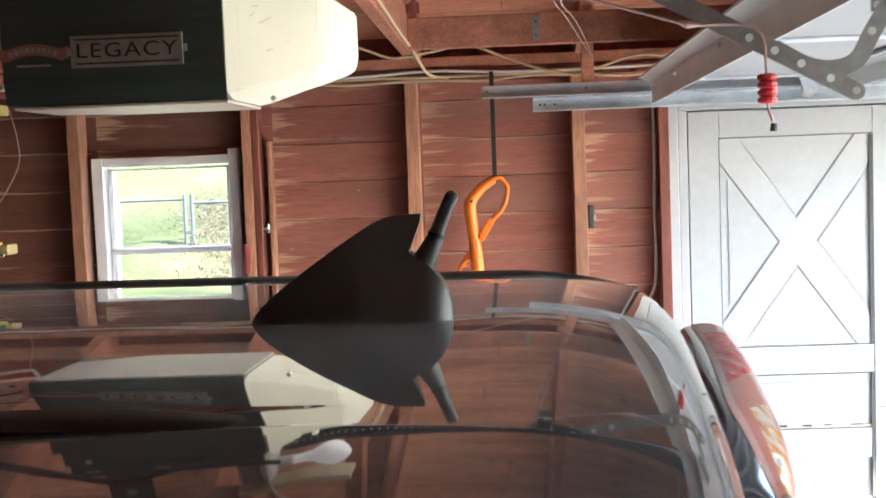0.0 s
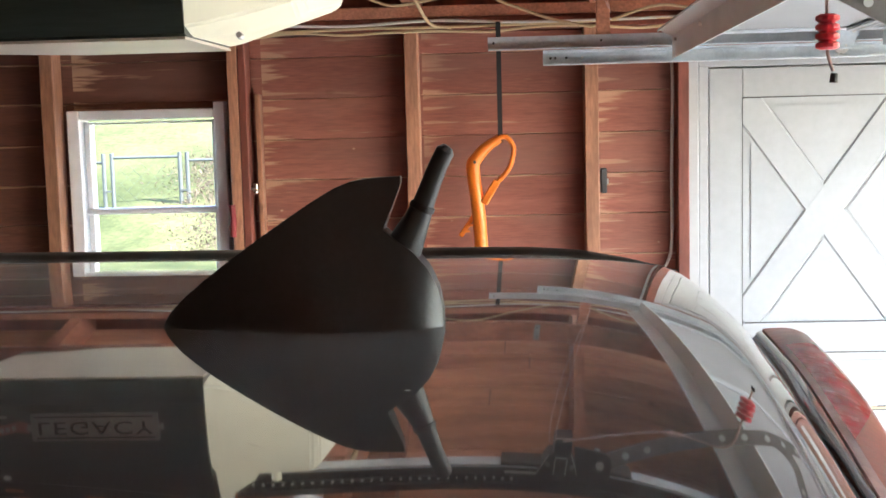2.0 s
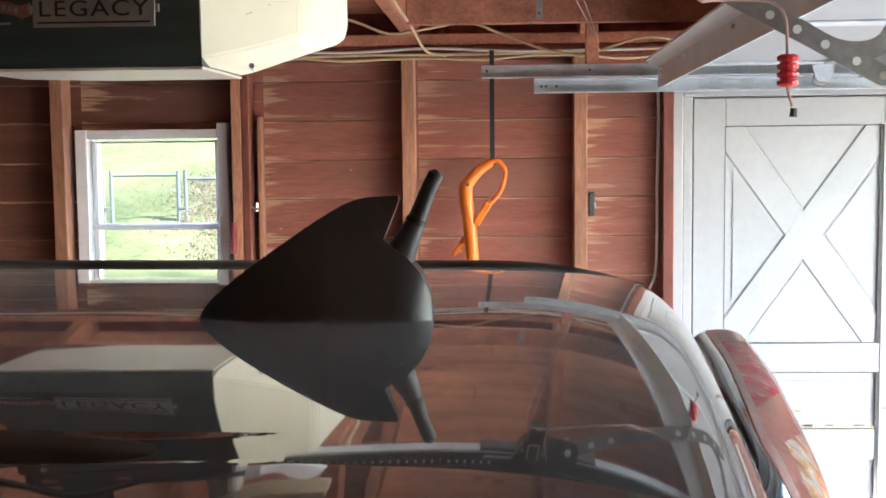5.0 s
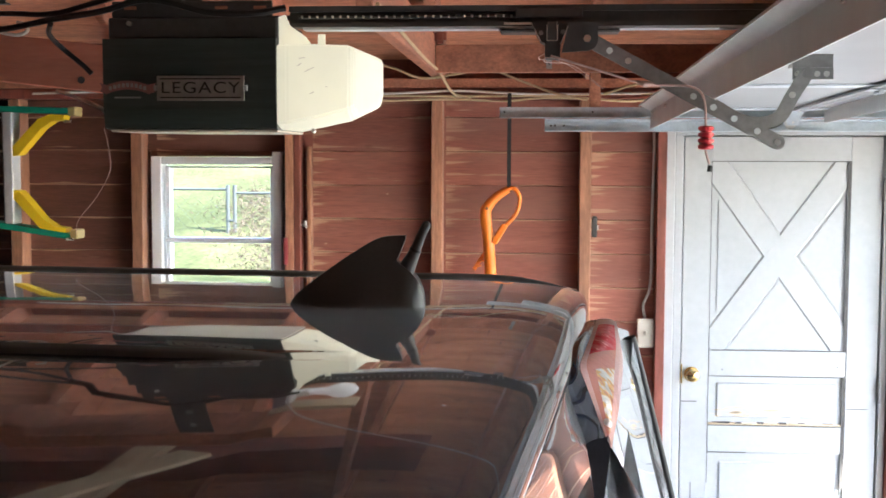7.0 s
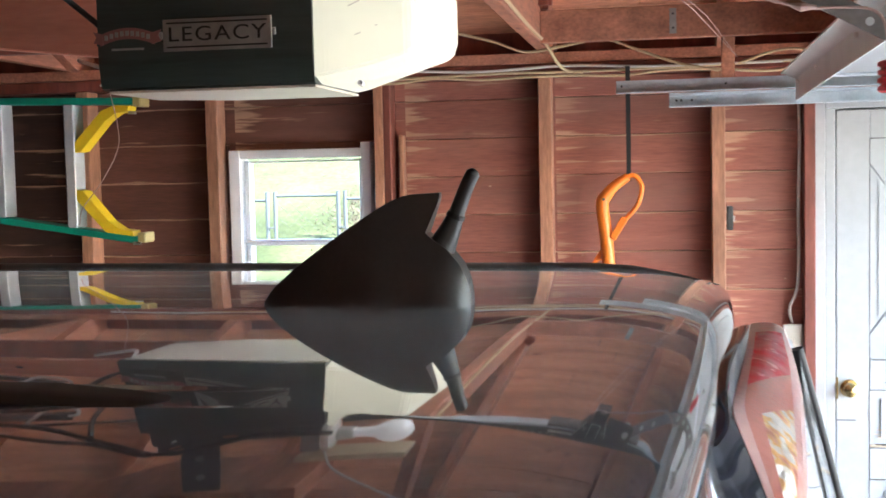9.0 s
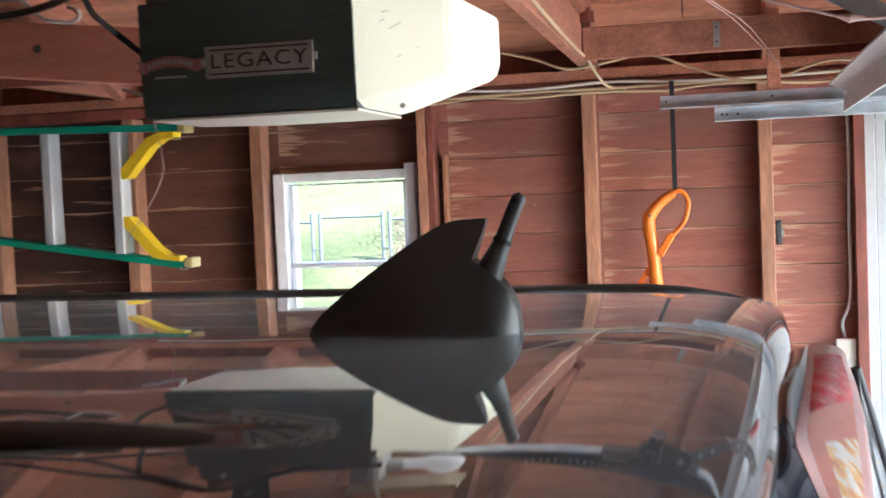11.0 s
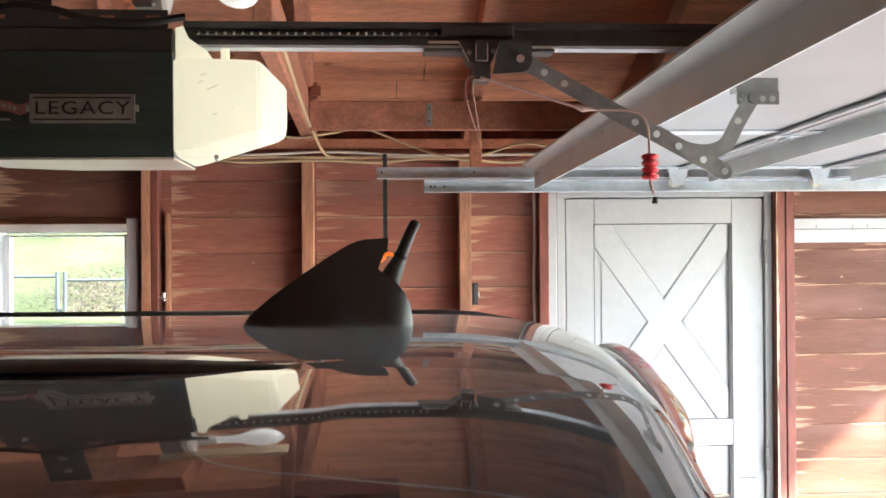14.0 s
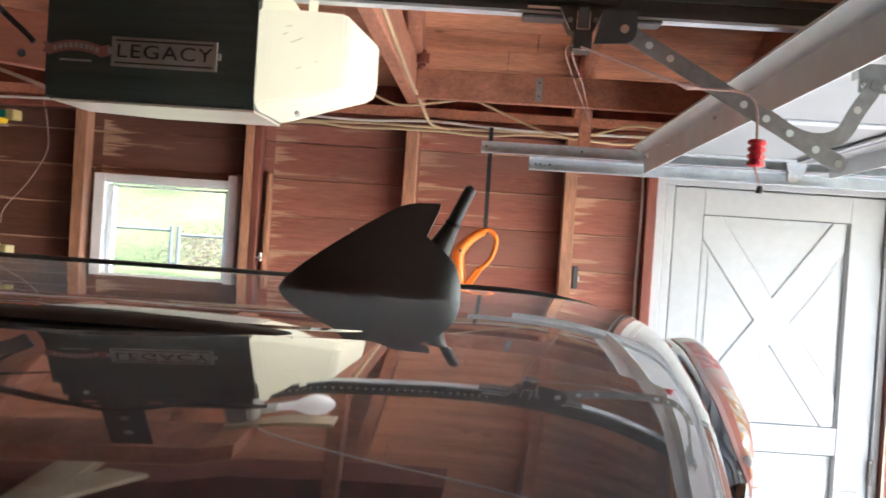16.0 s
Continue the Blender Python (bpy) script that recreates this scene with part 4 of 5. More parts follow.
plate = part("name_plate", box(-1.501, -1.319, OYF - 0.003, OYF, 2.052, 2.103, bevel=0.001), M_PLATE, opener, "silver plate with dark serif capitals")
for z in (2.0585, 2.0965):
    part("plate_line", box(-1.494, -1.326, OYF - 0.0042, OYF - 0.003, z - 0.0013, z + 0.0013), M_LETTER, plate)
for x in (-1.5045, -1.3155):
    part("plate_ear", box(x - 0.003, x + 0.003, OYF - 0.003, OYF, 2.072, 2.084, bevel=0.001), M_PLATE, plate)


def word(text, x, y, z, size, mat, parent, stretch=1.0):
    cu = bpy.data.curves.new("lettering", "FONT")
    cu.body, cu.size, cu.align_x, cu.align_y, cu.extrude = text, size, "CENTER", "CENTER", 0.0006
    cu.space_character = 1.12
    cu.materials.append(mat)
    ob = new("lettering", cu)
    ob.matrix_basis = pose(x, y, z, 90, 0, 0) @ Matrix.Diagonal((stretch, 1, 1, 1))
    ob.parent = parent
    return ob


word("LEGACY", -1.41, OYF - 0.0045, 2.0775, 0.033, M_LETTER, plate, 1.25)
bm = bmesh.new()
sheet(bm, lambda u, v: (-1.562 + u, OYF - 0.002, 2.072 + v + 0.012 * (1 - (u / 0.05) ** 2)), span(-0.047, 0.047, 12), (-0.009, 0.009))
part("ribbon_badge", bm, M_RIBBON, opener, "faded red ribbon badge")
for s in (-1, 1):
    part("ribbon_tail", prism(bmesh.new(), [(-1.562 + s * 0.042, 2.066), (-1.562 + s * 0.058, 2.070), (-1.562 + s * 0.053, 2.079), (-1.562 + s * 0.058, 2.088), (-1.562 + s * 0.042, 2.084)], OYF - 0.003, OYF), M_RIBBON, opener)
for i in range(9):
    u = -0.036 + 0.009 * i
    z = 2.072 + 0.012 * (1 - (u / 0.05) ** 2)
    part("ribbon_print", box(-1.562 + u - 0.0028, -1.562 + u + 0.0028, OYF - 0.0034, OYF - 0.0022, z - 0.004, z + 0.004), M_PLATE, opener)
part("small_print", box(-1.59, -1.535, OYF - 0.001, OYF, 2.057, 2.0605), M_PLATE, opener)

# rail, chain, trolley and arm
RY = -2.40
rail = thing("opener_rail", "black steel opener rail with a drive chain", "rail")
part("track", prism(bmesh.new(), [(RY - 0.02, 2.218), (RY + 0.02, 2.218), (RY + 0.02, 2.262), (RY - 0.02, 2.262), (RY - 0.02, 2.25), (RY - 0.008, 2.25), (RY - 0.008, 2.226), (RY - 0.02, 2.226)], -1.25, 2.1, "x"), M_BLACK, rail)
part("lower_lip", box(-1.22, 2.08, RY - 0.021, RY + 0.021, 2.212, 2.2175), M_GALV, rail)
chain = part("chain", box(-1.23, -0.752, RY - 0.0195, RY - 0.013, 2.2355, 2.242, bevel=0.001), M_BLACK, rail, "drive chain with bright link pins")
first = part("link", box(-0.0024, 0.0024, -0.0225, -0.012, 2.2365, 2.242, bevel=0.0009), M_BOLT, chain)
first.location = (-1.222, RY, 0)
for i in range(1, 29):
    link_ob = new("link", first.data)
    link_ob.parent = chain
    link_ob.location = (-1.222 + 0.0165 * i, RY, 0)
trolley = thing("trolley", "black steel trolley with a drilled steel arm to the door", "trolley")
part("slide", box(-0.80, -0.55, RY - 0.03, RY + 0.03, 2.204, 2.211, bevel=0.002), M_BLACK, trolley)
part("upper_slide", box(-0.768, -0.627, RY - 0.027, RY - 0.022, 2.234, 2.256, bevel=0.003), M_BLACK, trolley)
part("guide_strip", box(-0.792, -0.735, RY - 0.034, RY - 0.031, 2.2195, 2.224), M_BOLT, trolley)
HEX = [(-0.735, 2.223), (-0.715, 2.185), (-0.706, 2.181), (-0.706, 2.151), (-0.674, 2.149), (-0.674, 2.179), (-0.657, 2.219)]
part("carriage", prism(bmesh.new(), HEX, RY - 0.034, RY + 0.024), M_BLACK, trolley)
for (xa, za), (xb, zb) in ((HEX[0], HEX[1]), (HEX[2], HEX[3]), (HEX[3], HEX[4]), (HEX[5], HEX[6])):
    part("bare_edge", bar(bmesh.new(), (xa, RY - 0.0345, za), (xb, RY - 0.0345, zb), 0.0016, 0.0016), M_BOLT, trolley, "edge worn to bare metal")
for x, z in ((-0.7145, 2.202), (-0.669, 2.204)):
    part("screw", cyl(bmesh.new(), (x, RY - 0.037, z), (x, RY - 0.034, z), 0.0048, n=12), M_ARM, trolley)
lever = part("lever", box(-0.702, -0.681, RY - 0.043, RY - 0.0345, 2.185, 2.226, bevel=0.002), M_BLACK, trolley)
for x in (-0.7025, -0.6805):
    part("bare_edge", box(x - 0.0009, x + 0.0009, RY - 0.0435, RY - 0.041, 2.186, 2.218), M_BOLT, lever)
part("bare_edge", box(-0.7025, -0.6805, RY - 0.0435, RY - 0.041, 2.1845, 2.1865), M_BOLT, lever)
part("arm_plate", prism(bmesh.new(), [(-0.672, 2.16), (-0.657, 2.222), (-0.596, 2.224), (-0.597, 2.182), (-0.602, 2.171), (-0.613, 2.164)], RY - 0.046, RY - 0.040), M_BLACK, trolley)
part("pin", cyl(bmesh.new(), (-0.619, RY - 0.052, 2.189), (-0.619, RY + 0.03, 2.189), 0.0075), M_BOLT, trolley)
arm = trolley
A, B = Vector((-0.619, RY - 0.03, 2.190)), Vector((-0.2245, RY - 0.03, 1.9755))
d = (B - A).normalized()
s = Vector((-d.z, 0, d.x))


def flat_bar(a, b, w, n=8):
    """Outline of a flat bar with round ends."""
    u = math.atan2(b[1] - a[1], b[0] - a[0])
    pts = [(b[0] + w * math.cos(u + t), b[1] + w * math.sin(u + t)) for t in span(-math.pi / 2, math.pi / 2, n)]
    return pts + [(a[0] + w * math.cos(u + t), a[1] + w * math.sin(u + t)) for t in span(math.pi / 2, 3 * math.pi / 2, n)]


straight = part("straight_bar", prism(bmesh.new(), flat_bar((A.x, A.z), (B.x, B.z), 0.0155), RY - 0.036, RY - 0.031), M_ARM, arm)
for f, lit in ((0.119, 0), (0.217, 1), (0.56, 0), (0.665, 0), (0.774, 0), (0.895, 0), (1.0, 1)):
    p = A + (B - A) * f
    part("hole", cyl(bmesh.new(), (p.x, RY - 0.0375, p.z), (p.x, RY - 0.0305, p.z), 0.0068), M_BOLT if lit else M_STRUT, straight)
J = smoothed([(-0.357, RY, 2.052), (-0.302, RY, 2.021), (-0.257, RY, 2.014), (-0.220, RY, 2.028), (-0.196, RY, 2.070), (-0.167, RY, 2.117)], 5)
outline, back = [], []
for i, p in enumerate(J):
    q = (J[min(i + 1, len(J) - 1)] - J[max(i - 1, 0)]).normalized()
    outline.append((p.x - q.z * 0.0145, p.z + q.x * 0.0145))
    back.append((p.x + q.z * 0.0145, p.z - q.x * 0.0145))
bent = part("bent_bar", prism(bmesh.new(), outline + [(J[-1].x + 0.004, J[-1].z + 0.015)] + back[::-1], RY - 0.0305, RY - 0.0265), M_ARM, arm)
for x, z in ((-0.1955, 2.073), (-0.352, 2.046)):
    part("hole", cyl(bmesh.new(), (x, RY - 0.0315, z), (x, RY - 0.026, z), 0.0068), M_BOLT, bent)
part("door_pin", cyl(bmesh.new(), (-0.166, RY - 0.036, 2.117), (-0.166, RY + 0.02, 2.117), 0.010), M_ARM, arm)
bracket = part("door_bracket", box(-0.195, -0.112, RY - 0.0255, RY - 0.02, 2.105, 2.13, bevel=0.001), M_ARM, arm)
for x in (-0.185, -0.145, -0.126):
    part("hole", cyl(bmesh.new(), (x, RY - 0.0265, 2.1165), (x, RY - 0.0195, 2.1165), 0.0062), M_BOLT, bracket)
part("bracket_leaf", box(-0.195, -0.112, RY - 0.02, RY + 0.02, 2.1305, 2.158), M_ARM, arm)

# release cord and red handle
cord = thing("release_cord", "release cord with a red ribbed handle hanging from the trolley", "pull cord")
part("cord", tube(bmesh.new(), smoothed([(-0.694, RY - 0.04, 2.154), (-0.6, RY - 0.045, 2.125), (-0.501, RY - 0.045, 2.095), (-0.45, RY - 0.042, 2.093), (-0.40, RY - 0.045, 2.088), (-0.378, RY - 0.048, 2.065), (-0.373, RY - 0.045, 2.01), (-0.372, RY - 0.045, 1.96), (-0.364, RY - 0.045, 1.93)]), 0.0024, 6), M_CORD, cord, smooth=True)
prof = []
for i in range(4):
    prof += [(1.960 + 0.0125 * i, 0.011), (1.963 + 0.0125 * i, 0.0165), (1.9685 + 0.0125 * i, 0.0165), (1.9715 + 0.0125 * i, 0.011)]
part("handle", tube(bmesh.new(), [(-0.372, RY - 0.045, z) for z, r in prof], 0.01, 14, radii=[r for z, r in prof]), M_RED, cord, "red ribbed plastic handle")
part("knot", cyl(bmesh.new(), (-0.363, RY - 0.045, 1.914), (-0.362, RY - 0.045, 1.927), 0.006, 0.005, 8), M_CABLEB, cord)
part("cord_knot", tube(bmesh.new(), [(-0.52, RY - 0.045, 2.1), (-0.501, RY - 0.045, 2.095), (-0.478, RY - 0.045, 2.094)], 0.006, 8, radii=[0.002, 0.007, 0.003]), M_CORD, cord)

# ---- overhead garage door, raised ----
gdoor = thing("garage_door", "white sectional garage door raised overhead with grey steel struts", "garage door")
GY0, GY1 = -4.46, -0.36
TILT = 0.0225    # the raised door hangs out of level
gdoor.matrix_basis = Matrix.Translation((0, GY1, 2.06)) @ Matrix.Rotation(-TILT, 4, "X") @ Matrix.Translation((0, -GY1, -2.06))
for i in range(4):
    x0, x1 = -0.275 + 0.53 * i, -0.275 + 0.53 * (i + 1) - 0.006
    z = 2.128
    sec = part("section", box(x0, x1, GY0, GY1, z, z + 0.035, bevel=0.004), M_GDOOR, gdoor)
    for y in (GY0 + 0.04, -3.4, -1.45, GY1 - 0.04):
        part("stile", box(x0 + 0.002, x1 - 0.002, y - 0.035, y + 0.035, z - 0.006, z - 0.0005, bevel=0.001), M_GALV, sec)
    for x in (x0 + 0.012, x1 - 0.012):
        part("edge_lip", box(x - 0.011, x + 0.011, GY0 + 0.08, GY1 - 0.08, z - 0.013, z - 0.0065, bevel=0.001), M_GDOOR, sec)
    if i < 3:
        for y in (-3.4, -1.45):
            h = part("hinge", box(x1 - 0.03, x1 + 0.04, y - 0.03, y + 0.03, z - 0.018, z - 0.0135, bevel=0.001), M_GALV, gdoor)
            part("knuckle", cyl(bmesh.new(), (x1 + 0.003, y - 0.032, z - 0.022), (x1 + 0.003, y + 0.032, z - 0.022), 0.006, n=10), M_GALV, h)
    for y, dy in ((GY1, 1), (GY0, -1)):
        r = part("roller", cyl(bmesh.new(), (x1 - 0.01, y + 0.012 * dy, 2.075), (x1 - 0.01, y + 0.024 * dy, 2.075), 0.022, n=18), M_BOLT, gdoor)
        part("roller_bracket", prism(bmesh.new(), [(x1 - 0.05, 2.132), (x1 + 0.035, 2.132), (x1 + 0.01, 2.065), (x1 - 0.03, 2.065)], y - 0.03, y - 0.026), M_GALV, r)
        for dx in (-0.032, 0.014):
            part("bracket_bolt", cyl(bmesh.new(), (x1 + dx, y - 0.035, 2.118), (x1 + dx, y - 0.0295, 2.118), 0.0055, n=8), M_BOLT, r)
        part("bracket_foot", box(x1 - 0.055, x1 + 0.04, y - 0.062, y - 0.0305, 2.1245, 2.1275, bevel=0.0008), M_GALV, r)
        part("stem", cyl(bmesh.new(), (x1 - 0.01, y - 0.03, 2.075), (x1 - 0.01, y + 0.02, 2.075), 0.005, n=8), M_BOLT, r)


def strut(x, z0=2.052, h=0.072, mat=M_STRUT):
    out = [(x, z0), (x + 0.004, z0), (x + 0.004, z0 + h), (x - 0.044, z0 + h + 0.02), (x - 0.046, z0 + h + 0.012), (x - 0.043, z0 + h + 0.012), (x - 0.041, z0 + h + 0.016), (x, z0 + h - 0.003)]
    bm = prism(bmesh.new(), out, GY0, GY1)
    bx(bm, x + 0.005, x + 0.05, GY0, GY1, 2.118, 2.1235)
    return part("strut", bm, mat, gdoor, "grey steel stiffening strut")


strut(-0.285)
strut(0.36, 2.075, 0.055)
strut(0.9, 2.075, 0.055)
strut(1.42, 2.075, 0.055)
for y in (-0.45, -0.9, -1.6, -3.2):
    part("strut_bolt", cyl(bmesh.new(), (-0.293, y, 2.105), (-0.284, y, 2.105), 0.006, n=8), M_BOLT, gdoor)

for y, s in ((-0.32, 1), (-4.50, -1)):
    tr = thing("door_track", "galvanised steel door track under the roof", "door track", "door tracks")
    tr.location.z = 0.006 if s > 0 else 0.09
    out = [(y - 0.008 * s, 2.037), (y + 0.024 * s, 2.037), (y + 0.026 * s, 2.05), (y + 0.026 * s, 2.078), (y - 0.004 * s, 2.085), (y - 0.004 * s, 2.082), (y + 0.022 * s, 2.076), (y + 0.022 * s, 2.041), (y - 0.008 * s, 2.041)]
    part("channel", prism(bmesh.new(), out, -0.684, 1.95, "x"), M_GALV, tr)
    part("angle_iron", prism(bmesh.new(), [(y + 0.022 * s, 2.088), (y + 0.024 * s, 2.131), (y + 0.021 * s, 2.131), (y + 0.018 * s, 2.091), (y - 0.012 * s, 2.091), (y - 0.012 * s, 2.088)], -0.858, 1.95, "x"), M_GALV, tr)
    for x in (-0.66, -0.645, -0.61, -0.56):
        part("bolt_hole", cyl(bmesh.new(), (x, y + 0.0215 * s, 2.06), (x, y + 0.016 * s, 2.06), 0.0042, n=8), M_BLACK if x < -0.6 else M_BOLT, tr)
    for x in (-0.84, -0.5):
        part("bolt", cyl(bmesh.new(), (x, y + 0.018 * s, 2.112), (x, y + 0.014 * s, 2.112), 0.004, n=8), M_BLACK, tr)
    part("hanger", box(-0.512, -0.47, y + 0.03 * s, y + 0.065 * s, 2.10, under(y) - 0.002, bevel=0.002), M_JOIST, tr, "wooden hanger block")

# ---- bare bulb in a holder beside the opener ----
lamp = thing("bare_bulb", "white bulb in a porcelain holder on a junction box", "lamp")
BX, BY, BZ = -1.27, -2.3, 2.349
part("junction_box", box(BX - 0.09, BX - 0.045, BY - 0.045, BY + 0.045, BZ - 0.045, BZ + 0.045, bevel=0.006), M_ARM, lamp)
part("holder", tube(bmesh.new(), [(BX - 0.045 + q, BY, BZ) for q in (0, 0.012, 0.02, 0.028, 0.06, 0.066)], 0.05, 24, radii=[0.052, 0.055, 0.05, 0.024, 0.022, 0.02]), M_PORC, lamp, smooth=True)
part("bulb", tube(bmesh.new(), [(BX + 0.02 + q, BY, BZ) for q in (0, 0.03, 0.05, 0.064, 0.082, 0.102, 0.12, 0.132, 0.138)], 0.03, 24, radii=[0.016, 0.017, 0.021, 0.031, 0.038, 0.039, 0.032, 0.018, 0.003]), M_BULB, lamp, smooth=True)
part("mounting_board", box(BX - 0.1, BX + 0.16, BY - 0.045, BY + 0.05, BZ + 0.0615, BZ + 0.0805, bevel=0.002), M_PALE, lamp, "pale mounting board")
wire([(-1.3, -2.36, 2.38), (-1.22, -2.5, 2.40), (-1.0, -2.68, 2.41), (-0.75, -2.76, 2.425), (-0.4, -2.8, 2.44), (-0.1, -2.8, 2.46)], 0.003, M_CABLEW, "pale cable looped under the rafters")


# ---- car ----
CAR_YAW, CX, CY = -4.5, -0.712, -3.72      # rear roof edge on the centre line
car = thing("car", "dark brown glossy hatchback parked nose in, tailgate shut", "car")
car.matrix_basis = pose(CX, CY, 0, 0, 0, CAR_YAW)
# in the car's own axes: x backward, y towards the side wall, rear roof edge at x = 0
MID, ZR = 0.295, 1.748
NEAR_JOINT, FAR_JOINT = (0.346, 0.394), (0.500, 0.545)      # joints between roof panel and side rails, from the antenna's line
FARSIDE, NEARSIDE = 0.60, 0.84                              # the rails' outer edges
RAIL = [(0.394, 0.058), (0.451, 0.070), (0.607, 0.105), (0.70, 0.145), (0.78, 0.20), (0.84, 0.34)]   # fall of the near rail


def side_drop(s, fade=1.0):
    """Fall of the roof across the car: slight crown, rolled edge, side rail."""
    a = abs(s)
    if s > 0:
        return 0.054 * a * a + 0.6 * max(0.0, a - FAR_JOINT[1]) ** 2
    d = 0.048 * min(a, NEAR_JOINT[1]) ** 2
    if a > 0.28:
        d += 0.40 * fade * (min(a, NEAR_JOINT[1]) - 0.28) ** 2
    for (p, q), (r, t) in zip(RAIL, RAIL[1:]):
        if a > p:
            w = min(a, r) - p
            d += q * w + 0.5 * (t - q) / (r - p) * w * w
    return d


def end_drop(x):
    """Fall of the roof towards its back edge and its front."""
    return 0.017 * max(0.0, (0.22 + x) / 0.22) ** 3 + 0.05 * max(0.0, (-x - 1.5) / 0.6) ** 2


def roof_z(x, y):
    s = y - MID
    lo, hi = FAR_JOINT if s > 0 else NEAR_JOINT
    fade = min(1.0, max(0.0, (-x - 0.20) / 0.2))
    groove = 0.004 * fade if lo + 0.004 < abs(s) < hi - 0.004 else 0.0
    return ZR - side_drop(s, fade) - groove - end_drop(x)


def rear_x(y):
    """The trailing edge bows slightly forward towards the sides."""
    return -0.05 * (y - MID) ** 2


xs = [*span(-2.1, -0.5, 24), *span(-0.48, 0, 48)]
ys = sorted([*span(MID - NEARSIDE, MID + FARSIDE, 140), *(MID + e + d for e in (-NEAR_JOINT[0], -NEAR_JOINT[1], *FAR_JOINT) for d in (-0.0005, 0.0005, 0.0045, -0.0045))])
bm = bmesh.new()
g = sheet(bm, lambda x, y: (x + rear_x(y) * max(0.0, 1 + x), y, roof_z(x, y)), xs, ys)
# rounded shoulders down to the side glass
for edge, sgn in ((0, -1), (-1, 1)):
    slope = 0.34 if sgn < 0 else 0.13
    prev = [q[edge] for q in g]
    p = [Vector(v.co) for v in prev]
    off = Vector((0, 0, 0))
    for i in range(8):
        ang = math.atan(slope) + (radians(78) - math.atan(slope)) * (i + 1) / 8
        off = off + Vector((0, sgn * 0.016 * math.cos(ang), -0.016 * math.sin(ang)))
        row = [bm.verts.new(q + off) for q in p]
        for k in range(len(xs) - 1):
            bm.faces.new((prev[k], prev[k + 1], row[k + 1], row[k]))
        prev = row
# rolled rear lip
last = g[-1]
for dx, dz in ((0.006, -0.0022), (0.013, -0.0055), (0.019, -0.0095), (0.024, -0.0145), (0.026, -0.021), (0.021, -0.028), (-0.02, -0.032)):
    row = [bm.verts.new((dx + rear_x(y), y, roof_z(0, y) + dz)) for y in ys]
    for k in range(len(ys) - 1):
        bm.faces.new((last[k], last[k + 1], row[k + 1], row[k]))
    last = row
bmesh.ops.recalc_face_normals(bm, faces=bm.faces)
roof = part("roof", bm, M_PAINT, car, "dark glossy metallic roof")
roof.data.shade_smooth()


def moulding(side, joint, proud, x_end):
    """Black rubber strip in a roof joint, running out in a taper behind."""
    bm = bmesh.new()
    mid, half = side * (joint[0] + joint[1]) / 2, (joint[1] - joint[0]) / 2

    def at(x, v):
        k = min(1.0, max(0.0, (x_end - x) / 0.12))
        return (x, MID + mid + half * (0.25 + 0.75 * k) * v, ZR - side_drop(mid) - end_drop(x) + proud * k * (1 - v ** 4) - 0.004 * (1 - k))
    sheet(bm, at, span(-2.05, x_end, 40), span(-1, 1, 8))
    bmesh.ops.recalc_face_normals(bm, faces=bm.faces)
    return part("roof_strip", bm, M_TRIM, car, "black rubber roof strip", True)


moulding(-1, NEAR_JOINT, 0.006, -0.2)
moulding(1, FAR_JOINT, 0.006, 0.0)

# lower body as a lofted shell under the roof
PROFILE = [(-4.25, 0.62, 0.45, 0.80), (-4.1, 0.72, 0.30, 0.92), (-3.3, 0.86, 0.25, 1.02), (-2.9, 0.88, 0.25, 1.08), (-1.0, 0.9, 0.25, 1.1), (-0.2, 0.88, 0.25, 1.12), (0.28, 0.84, 0.30, 1.1), (0.38, 0.76, 0.36, 1.0)]
bm = bmesh.new()
rings = []
for x, w, z0, z1 in PROFILE:
    ring = [(x, w * 0.96, z0), (x, w, (z0 + z1) / 2), (x, w * 0.985, z1 - 0.06), (x, w * 0.93, z1), (x, -w * 0.93, z1), (x, -w * 0.985, z1 - 0.06), (x, -w, (z0 + z1) / 2), (x, -w * 0.96, z0)]
    rings.append([bm.verts.new(p) for p in ring])
for a, b in zip(rings, rings[1:]):
    for k in range(8):
        bm.faces.new((a[k], a[(k + 1) % 8], b[(k + 1) % 8], b[k]))
bm.faces.new(rings[0])
bm.faces.new(rings[-1][::-1])
bmesh.ops.recalc_face_normals(bm, faces=bm.faces)
bmesh.ops.bevel(bm, geom=bm.edges[:], offset=0.02, segments=2, affect="EDGES")
part("body", bm, M_PAINT, car, smooth=True)


def panel(a, b, c, d, thick=0.006, n=6):
    """A slightly bowed panel between four corners."""
    a, b, c, d = map(Vector, (a, b, c, d))
    bm = bmesh.new()
    nrm = (b - a).cross(d - a).normalized()
    sheet(bm, lambda u, v: (a * (1 - u) + b * u) * (1 - v) + (d * (1 - u) + c * u) * v + nrm * 0.02 * (1 - (2 * u - 1) ** 2) * (1 - (2 * v - 1) ** 2), span(0, 1, n), span(0, 1, n))
    r = bmesh.ops.solidify(bm, geom=bm.faces[:], thickness=thick)
    return bm


# tailgate below the roof lip, glass, side panels
inv = pose(CX, CY, 0, 0, 0, CAR_YAW).inverted()
GATE = [inv @ Vector(p) for p in ((-0.66, -3.85, 1.615), (-0.566, -2.87, 1.638), (-0.43, -2.76, 1.1), (-0.53, -3.98, 1.1))]


def gate_at(u, v, out=0.0):
    """A point on the tailgate, u across and v down, from its four corners."""
    a, b, c, d = GATE
    return (a * (1 - u) + b * u) * (1 - v) + (d * (1 - u) + c * u) * v + Vector((out, 0, 0.25 * out))


